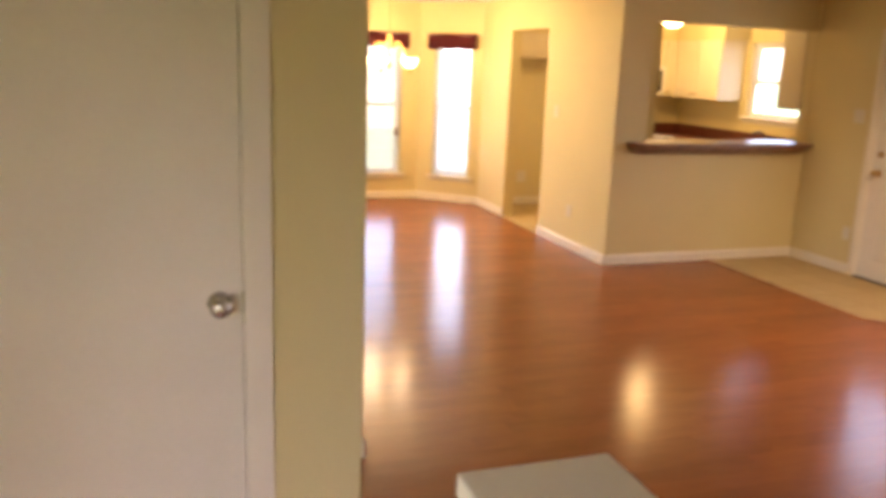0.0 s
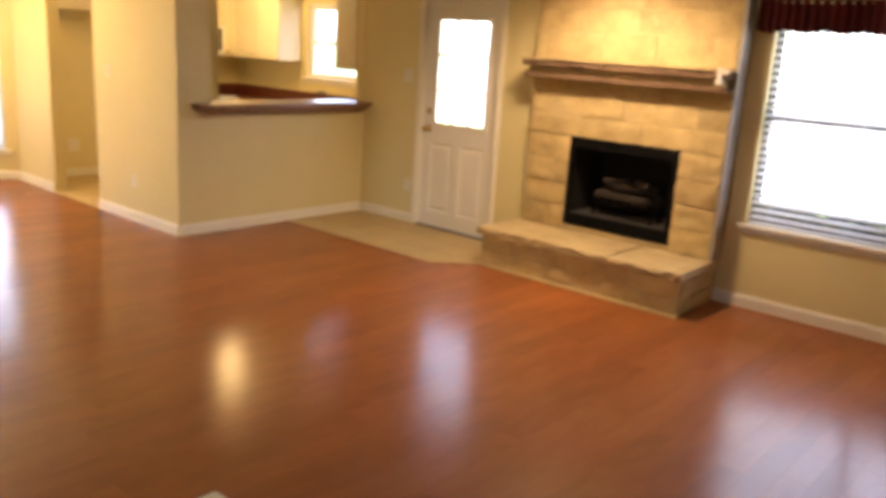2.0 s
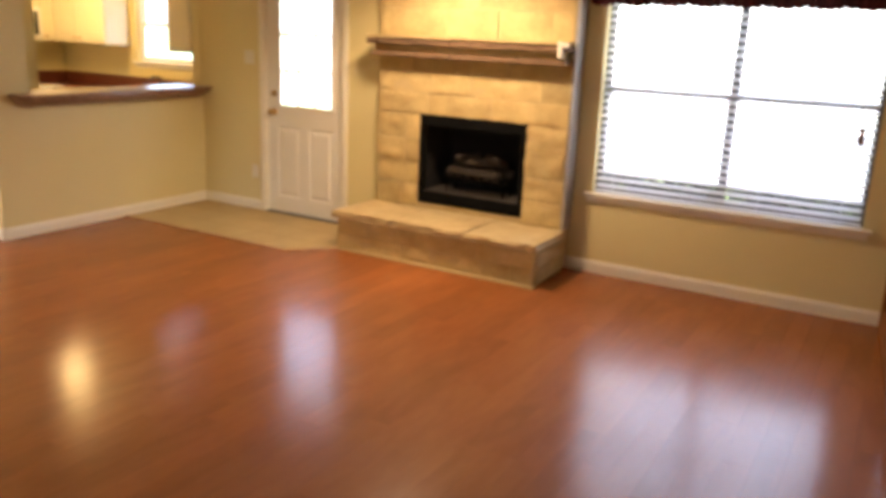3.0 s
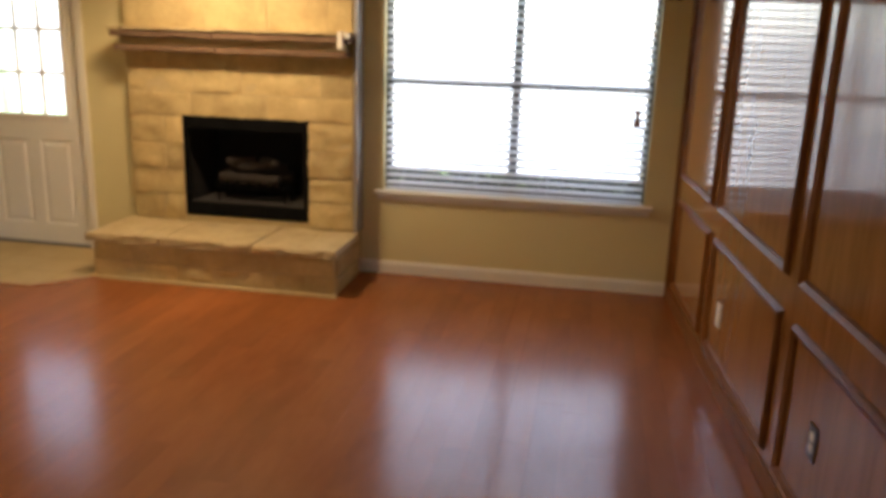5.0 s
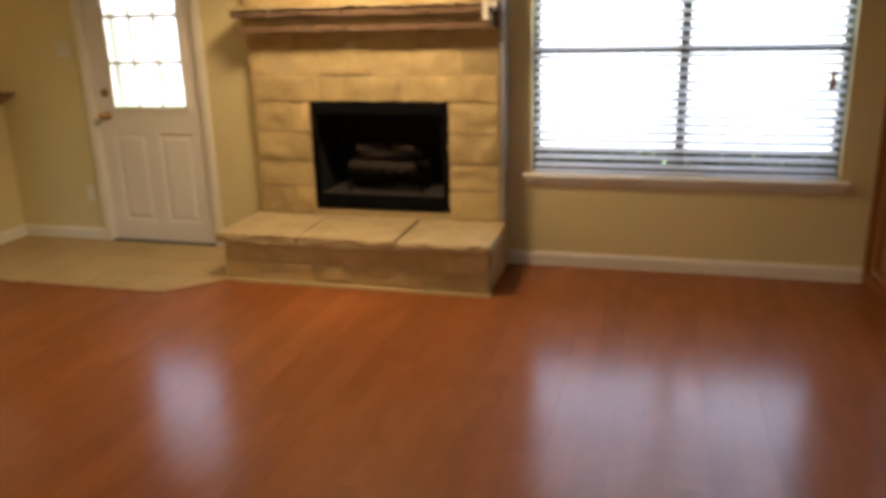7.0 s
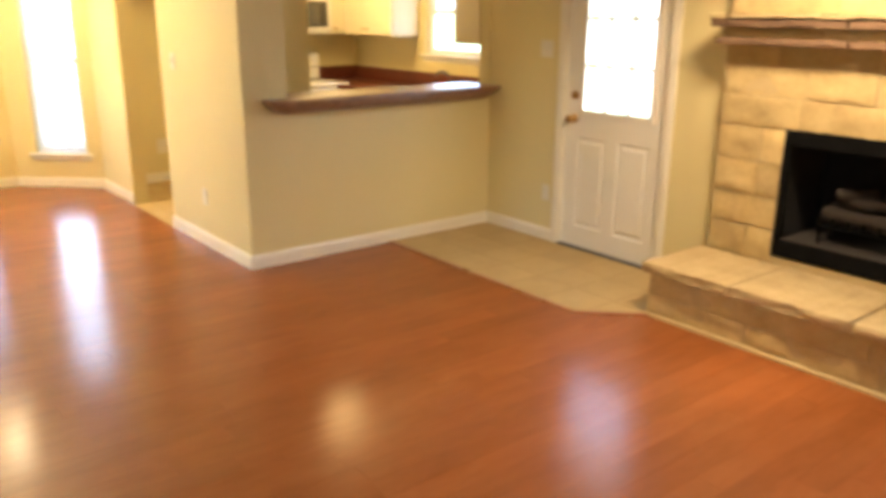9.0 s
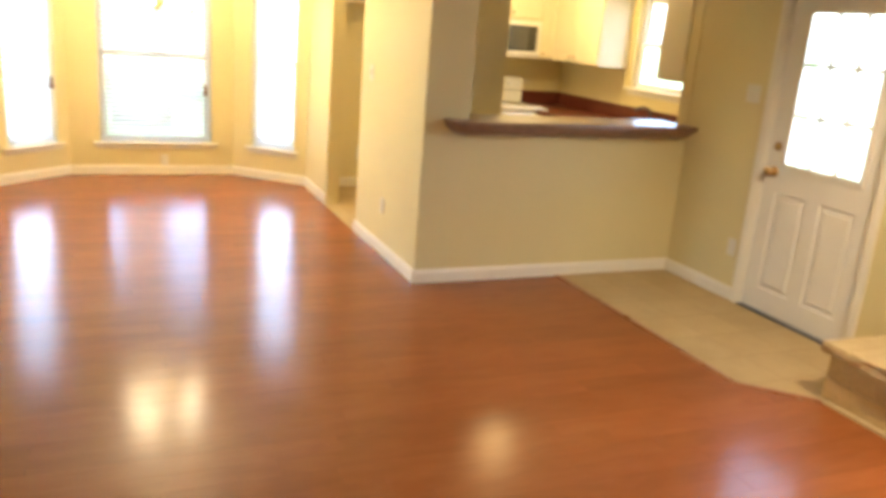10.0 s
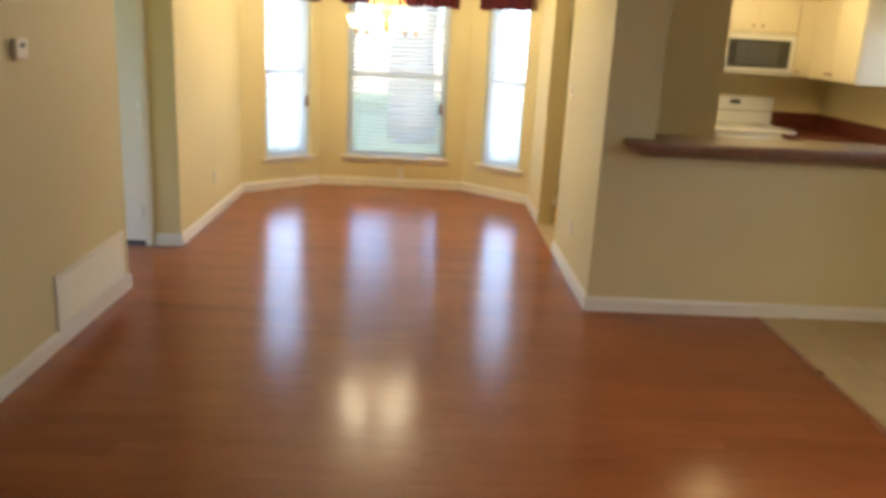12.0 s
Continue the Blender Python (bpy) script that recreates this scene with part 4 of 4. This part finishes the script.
for u, v, r in ((0.20, -0.50, 0.10), (0.56, -0.50, 0.08), (0.20, -0.22, 0.08), (0.56, -0.22, 0.10)):
    for k in range(3):
        rr_ = r * (1 - 0.28 * k)
        b_ = part("burner_coil", tube([(u + rr_ * math.cos(a * math.pi / 12), v + rr_ * math.sin(a * math.pi / 12), 0.932) for a in range(25)], 0.004, 6), GREY_METAL, stove)
part("oven_door", block(0.02, 0.74, -0.668, -0.641, 0.24, 0.86, 0.008), WHITE_ENAMEL, stove)
part("oven_handle", tube([(0.08, -0.668, 0.82), (0.08, -0.705, 0.82), (0.68, -0.705, 0.82), (0.68, -0.668, 0.82)], 0.010, 8), WHITE_ENAMEL, stove)


def base_unit(m, w, doors, label):
    c = cabinet(m, w, 0.58, 0.76, doors, label, False, "kitchen base cabinets", "base_cabinet")
    part("toe_kick", block(0, w, -0.52, -0.001, -0.10, 0), BRONZE_FRAME, c)
    return c


base_unit(KN @ Matrix.Translation((2.185, 0, 0.10)), 0.49, 1, "cream base cabinet beside the stove")
base_unit(KE @ Matrix.Translation((0.62, 0, 0.10)), 0.90, 2, "cream base cabinet under the kitchen window")
base_unit(KE @ Matrix.Translation((1.53, 0, 0.10)), 0.85, 2, "cream sink base cabinet under the kitchen window")
top = thing("kitchen_worktop", KN, "dark red laminate worktop with a low backsplash", "worktop")
bm = bmesh.new()
box(bm, 2.184, 2.679, -0.62, -0.001, 0.862, 0.905)
part("worktop_north", bm, REDTOP, top)
part("backsplash", block(2.184, 2.66, -0.020, -0.001, 0.905, 1.045, 0.003), REDTOP, top)
part("worktop_east", block(2.06, 2.679, -2.96, -0.621, 0.862, 0.905, 0.004), REDTOP, top)
part("backsplash", block(2.66, 2.679, -2.96, -0.001, 0.905, 1.045, 0.003), REDTOP, top)
tap = thing("kitchen_faucet", KE @ Matrix.Translation((1.80, -0.10, 0.905)), "dark metal kitchen faucet behind the sink", "faucet")
part("spout", tube([(0, 0, 0), (0, 0, 0.12), (0, -0.03, 0.165), (0, -0.09, 0.18), (0, -0.15, 0.165), (0, -0.165, 0.14)], 0.012, 10), BRONZE_FRAME, tap, smooth=True)
part("deck_plate", block(-0.11, 0.11, -0.025, 0.025, 0.0, 0.012, 0.004), BRONZE_FRAME, tap)
for u in (-0.085, 0.085):
    k = part("tap_handle", lathe([(0.014, 0.012), (0.016, 0.03), (0.022, 0.05), (0.012, 0.06)], 12), BRONZE_FRAME, tap, smooth=True)
    k.location = (u, 0, 0)
valve = thing("water_valve_box", KN @ Matrix.Translation((0.45, -0.001, 0.35)), "white water valve box in the refrigerator space", "valve box")
part("cover_plate", block(-0.06, 0.06, -0.008, 0, -0.07, 0.07, 0.003), PLATE, valve)
part("recess", block(-0.04, 0.04, -0.0095, -0.0075, -0.05, 0.05), PLATE, valve)

# ---- outdoors ----


def tree(x, y, r, h, seed, spread, label):
    rnd = random.Random(seed)
    t = thing("tree", pose(x, y, -0.16), label, "tree", "garden trees")
    bm = tube([(0.05 * math.sin(k * 0.9 + seed), 0.05 * math.cos(k * 0.7), h * k / 8) for k in range(9)], r, 14)
    for v in bm.verts:
        f = max(0.0, v.co.z / h)
        s = 1.0 - 0.40 * f + 0.12 * max(0, 0.12 - f) / 0.12
        v.co.x *= s
        v.co.y *= s
        v.co += Vector((noise.noise(v.co * 4), noise.noise(v.co * 4 + Vector((7, 0, 0))), 0)) * 0.04
    part("trunk", bm, BARK, t, smooth=True)
    tips = []
    for k in range(9):
        a = rnd.uniform(0, 6.28)
        z0 = h * rnd.uniform(0.6, 0.98)
        l = spread * rnd.uniform(0.5, 0.9)
        p1 = (l * 0.5 * math.cos(a), l * 0.5 * math.sin(a), z0 + l * 0.35)
        p2 = (l * math.cos(a + 0.2), l * math.sin(a + 0.2), z0 + l * 0.6)
        part("limb", tube([(0, 0, z0), p1, p2], r * 0.22, 7), BARK, t)
        tips += [p1, p2]
    verts, faces = [], []
    for k in range(5200):
        c = Vector(rnd.choice(tips)) + Vector((rnd.gauss(0, 0.33), rnd.gauss(0, 0.33), rnd.gauss(0, 0.28))) * spread * 0.5
        d = Vector((rnd.uniform(-1, 1), rnd.uniform(-1, 1), rnd.uniform(-1, 1))).normalized() * rnd.uniform(0.05, 0.10)
        e = d.orthogonal().normalized() * 0.04
        i = len(verts)
        verts += [c - d, c + e, c + d, c - e]
        faces.append((i, i + 1, i + 2, i + 3))
    me = bpy.data.meshes.new("crown")
    me.from_pydata([tuple(v) for v in verts], [], faces)
    me.materials.append(LEAF)
    ob = new("crown", me)
    ob.parent = t
    return t


tree(-1.27, 8.6, 0.40, 4.2, 3, 2.6, "thick grey-barked tree on the lawn outside the bay window")
tree(9.5, -0.6, 0.20, 3.4, 5, 2.2, "slim tree on the lawn behind the house")


def fence(m, n, label):
    f = thing("fence", m, label, "fence", "garden fences")
    b = block(0, 0.138, -0.01, 0.01, 0.0, 1.8)
    first = part("board", b, FENCE, f)
    for i in range(n):
        ob = first if i == 0 else new("board", first.data)
        ob.parent = f
        ob.matrix_local = pose(0.146 * i, random.uniform(-0.003, 0.003), random.uniform(-0.01, 0.01))
    for z in (0.35, 1.45):
        part("rail", block(0, 0.146 * n, 0.012, 0.05, z, z + 0.09), FENCE, f)
    return f


fence(side(-9.0, 17.0, 0, 1, -0.16), 130, "weathered wooden board fence across the lawn")
fence(side(15.0, 9.0, 1, 0, -0.16), 130, "weathered wooden board fence across the back garden")

# made-up hedge: darkens the lowest gaps between the blind slats
hedge = thing("slat_gap_hedge", pose(2.85, -4.8, -0.16), "low dark green hedge added to darken the lowest slat gaps", "hedge", kind="stuff")
rnd = random.Random(77)
verts, faces = [], []
for k in range(9000):
    c = Vector((rnd.gauss(0, 0.15), rnd.uniform(-1.3, 1.3), 0.1 + 1.10 * rnd.random() ** 0.6))
    c.z += 0.06 * noise.noise(Vector((c.y * 3, 0, 1)))
    d = Vector((rnd.uniform(-1, 1), rnd.uniform(-1, 1), rnd.uniform(-1, 1))).normalized() * rnd.uniform(0.03, 0.055)
    e = d.orthogonal().normalized() * 0.022
    i = len(verts)
    verts += [c - d, c + e, c + d, c - e]
    faces.append((i, i + 1, i + 2, i + 3))
me = bpy.data.meshes.new("foliage")
me.from_pydata([tuple(v) for v in verts], [], faces)
me.materials.append(SHRUB)
ob = new("foliage", me)
ob.parent = hedge

# ---- floor pieces ----


def clip(poly, nx, ny, c):
    """Keep the part of a polygon with nx x + ny y <= c."""
    out = []
    for p, q in zip(poly, poly[1:] + poly[:1]):
        dp, dq = nx * p[0] + ny * p[1] - c, nx * q[0] + ny * q[1] - c
        if dp <= 0:
            out.append(p)
        if dp * dq < 0:
            f = dp / (dp - dq)
            out.append((p[0] + f * (q[0] - p[0]), p[1] + f * (q[1] - p[1])))
    return out


def plate(poly, z0, z1, chamfer=0.003):
    """A flat piece with a small chamfer, over a polygon."""
    bm = bmesh.new()
    cx, cy = sum(p[0] for p in poly) / len(poly), sum(p[1] for p in poly) / len(poly)
    rings = []
    for z, d in ((z0, 0), (z1 - chamfer, 0), (z1, chamfer)) if chamfer else ((z0, 0), (z1, 0)):
        ring = []
        for x, y in poly:
            l = math.hypot(x - cx, y - cy) or 1
            ring.append(bm.verts.new((x - (x - cx) / l * d * 1.4, y - (y - cy) / l * d * 1.4, z)))
        rings.append(ring)
    for a, b in zip(rings, rings[1:]):
        for i in range(len(poly)):
            k = (i + 1) % len(poly)
            bm.faces.new((a[i], a[k], b[k], b[i]))
    bm.faces.new(rings[-1])
    return bm


TX, TY, HX = 1.09, -1.83, 1.42
tile_floor = thing("tile_landing", pose(TX, 0, 0), "beige ceramic tile landing inside the back door", "tile floor", kind="structure")
bed = [(TX, 0.0), (TX, TY), (HX, TY - 0.32), (HX, -2.30), (2.05, -2.30), (2.05, 0.0)]
bm = bmesh.new()
vs = [[bm.verts.new((x - TX, y, z)) for x, y in bed] for z in (-0.009, 0.0048)]
for i in range(len(bed)):
    k = (i + 1) % len(bed)
    bm.faces.new((vs[0][i], vs[0][k], vs[1][k], vs[1][i]))
bm.faces.new(vs[1])
part("grout", bm, GROUT, tile_floor)
pitch = 0.31
for i in range(3):
    for j in range(8):
        g_ = 0.003
        q = [(TX + pitch * i + g_, -pitch * (j + 1) + g_), (TX + pitch * (i + 1) - g_, -pitch * (j + 1) + g_), (TX + pitch * (i + 1) - g_, -pitch * j - g_), (TX + pitch * i + g_, -pitch * j - g_)]
        q = clip(q, 0, -1, 2.30)
        q = clip(q, -1, -1, -(TX + TY) - 0.008) if q else q
        q = clip(q, 1, 0, 2.05) if q else q
        if len(q) >= 3:
            cx, cy = sum(p[0] for p in q) / len(q), sum(p[1] for p in q) / len(q)
            ob = part("tile", plate([(x - cx, y - cy) for x, y in q], 0.0, 0.006), TILE, tile_floor)
            ob.location = (cx - TX, cy, 0)
edge = thing("threshold_strip", pose(TX, 0, 0), "reddish wooden transition strip between tile and laminate", "threshold strip", kind="structure")
for (ax, ay), (bx, by) in (((TX, 0), (TX, TY)), ((TX, TY), (HX, TY - 0.31))):
    ln = math.hypot(bx - ax, by - ay)
    ang = math.degrees(math.atan2(by - ay, bx - ax))
    bm = bmesh.new()
    prof = [(-0.020, 0.0), (-0.017, 0.005), (-0.006, 0.010), (0.006, 0.010), (0.017, 0.008), (0.020, 0.003)]
    cs = [[bm.verts.new((u, y, z)) for y, z in prof] for u in (-0.006, ln + 0.006)]
    for i in range(len(prof) - 1):
        bm.faces.new((cs[0][i], cs[0][i + 1], cs[1][i + 1], cs[1][i]))
    bm.faces.new(cs[0]), bm.faces.new(cs[1])
    s = part("strip", bm, STRIP, edge)
    s.matrix_local = pose(ax - TX, ay, 0, 0, 0, ang)

kitchen_tiles = thing("kitchen_floor", pose(0.12, 0.12, 0), "beige ceramic tile floor in the kitchen", "tile floor", kind="structure")
part("grout", block(-0.13, 2.68, 0.0, 2.98, -0.009, 0.001), GROUT, kitchen_tiles)
tb = part("tile", plate([(0.003, 0.003), (pitch - 0.003, 0.003), (pitch - 0.003, pitch - 0.003), (0.003, pitch - 0.003)], 0.0, 0.005), TILE, kitchen_tiles)
for i in range(-1, 9):
    for j in range(10):
        if i < 0 and not 4 <= j <= 6:
            continue
        ob = tb if (i, j) == (0, 0) else new("tile", tb.data)
        ob.parent = kitchen_tiles
        ob.matrix_local = pose(pitch * i + (0.17 if i < 0 else 0), pitch * j, 0) @ Matrix.Diagonal((0.45 if i < 0 else 1.0, 1, 1, 1))

PW, PL = 0.118, 1.22
plank_mesh = {}
rest_v, rest_f = [], []
rnd = random.Random(11)


def row_ends(y):
    """Where a row of planks begins and ends, under the walls' feet."""
    w = -4.6 if y < -2.85 or 0.0 < y < 1.05 else -2.97
    e = 2.06
    if -3.72 < y < -2.17:
        e = HX + 0.05
    if -2.17 <= y < 0:
        e = TX + 0.02 + max(0.0, TY - y)
    if y >= 0:
        e = 0.02
    if y > 3.10:
        f = (y - 3.10) / 0.60
        w, e = -2.93 + 0.66 * f, 0.06 - 0.62 * f
    return w, e


y = -7.5
while y < 3.74:
    w, e = row_ends(y + PW / 2)
    x = w - rnd.uniform(0, 1) * PL
    while x < e:
        a, b = max(x, w), min(x + PL, e)
        if b - a > 0.03:
            near = -5.9 < y < -0.1 and b > -3.0
            if near:
                key = round(b - a, 3)
                if key not in plank_mesh:
                    bm = plate([(0.0004, 0.0004), (b - a - 0.0004, 0.0004), (b - a - 0.0004, PW - 0.0004), (0.0004, PW - 0.0004)], -0.008, 0.0, 0.0)
                    plank_mesh[key] = part("plank", bm, PLANK, floor)
                    ob = plank_mesh[key]
                else:
                    ob = new("plank", plank_mesh[key].data)
                    ob.parent = floor
                ob.matrix_local = pose(a, y, 0, rnd.uniform(-0.10, 0.10), rnd.uniform(-0.012, 0.012), 0)
            else:
                i = len(rest_v)
                tip = rnd.uniform(-0.0001, 0.0001)
                rest_v += [(p, q, r + (tip if q > y + PW / 2 else -tip)) for r in (-0.008, 0.0) for p, q in ((a + 0.0004, y + 0.0004), (b - 0.0004, y + 0.0004), (b - 0.0004, y + PW - 0.0004), (a + 0.0004, y + PW - 0.0004))]
                rest_f += [tuple(i + k for k in f) for f in ((4, 5, 6, 7), (0, 1, 5, 4), (1, 2, 6, 5), (2, 3, 7, 6), (3, 0, 4, 7))]
        x += PL
    y += PW
me = bpy.data.meshes.new("far_planks")
me.from_pydata(rest_v, [], rest_f)
me.materials.append(PLANK_FAR)
ob = new("far_planks", me)
ob.parent = floor
ob["kind"] = "stuff"
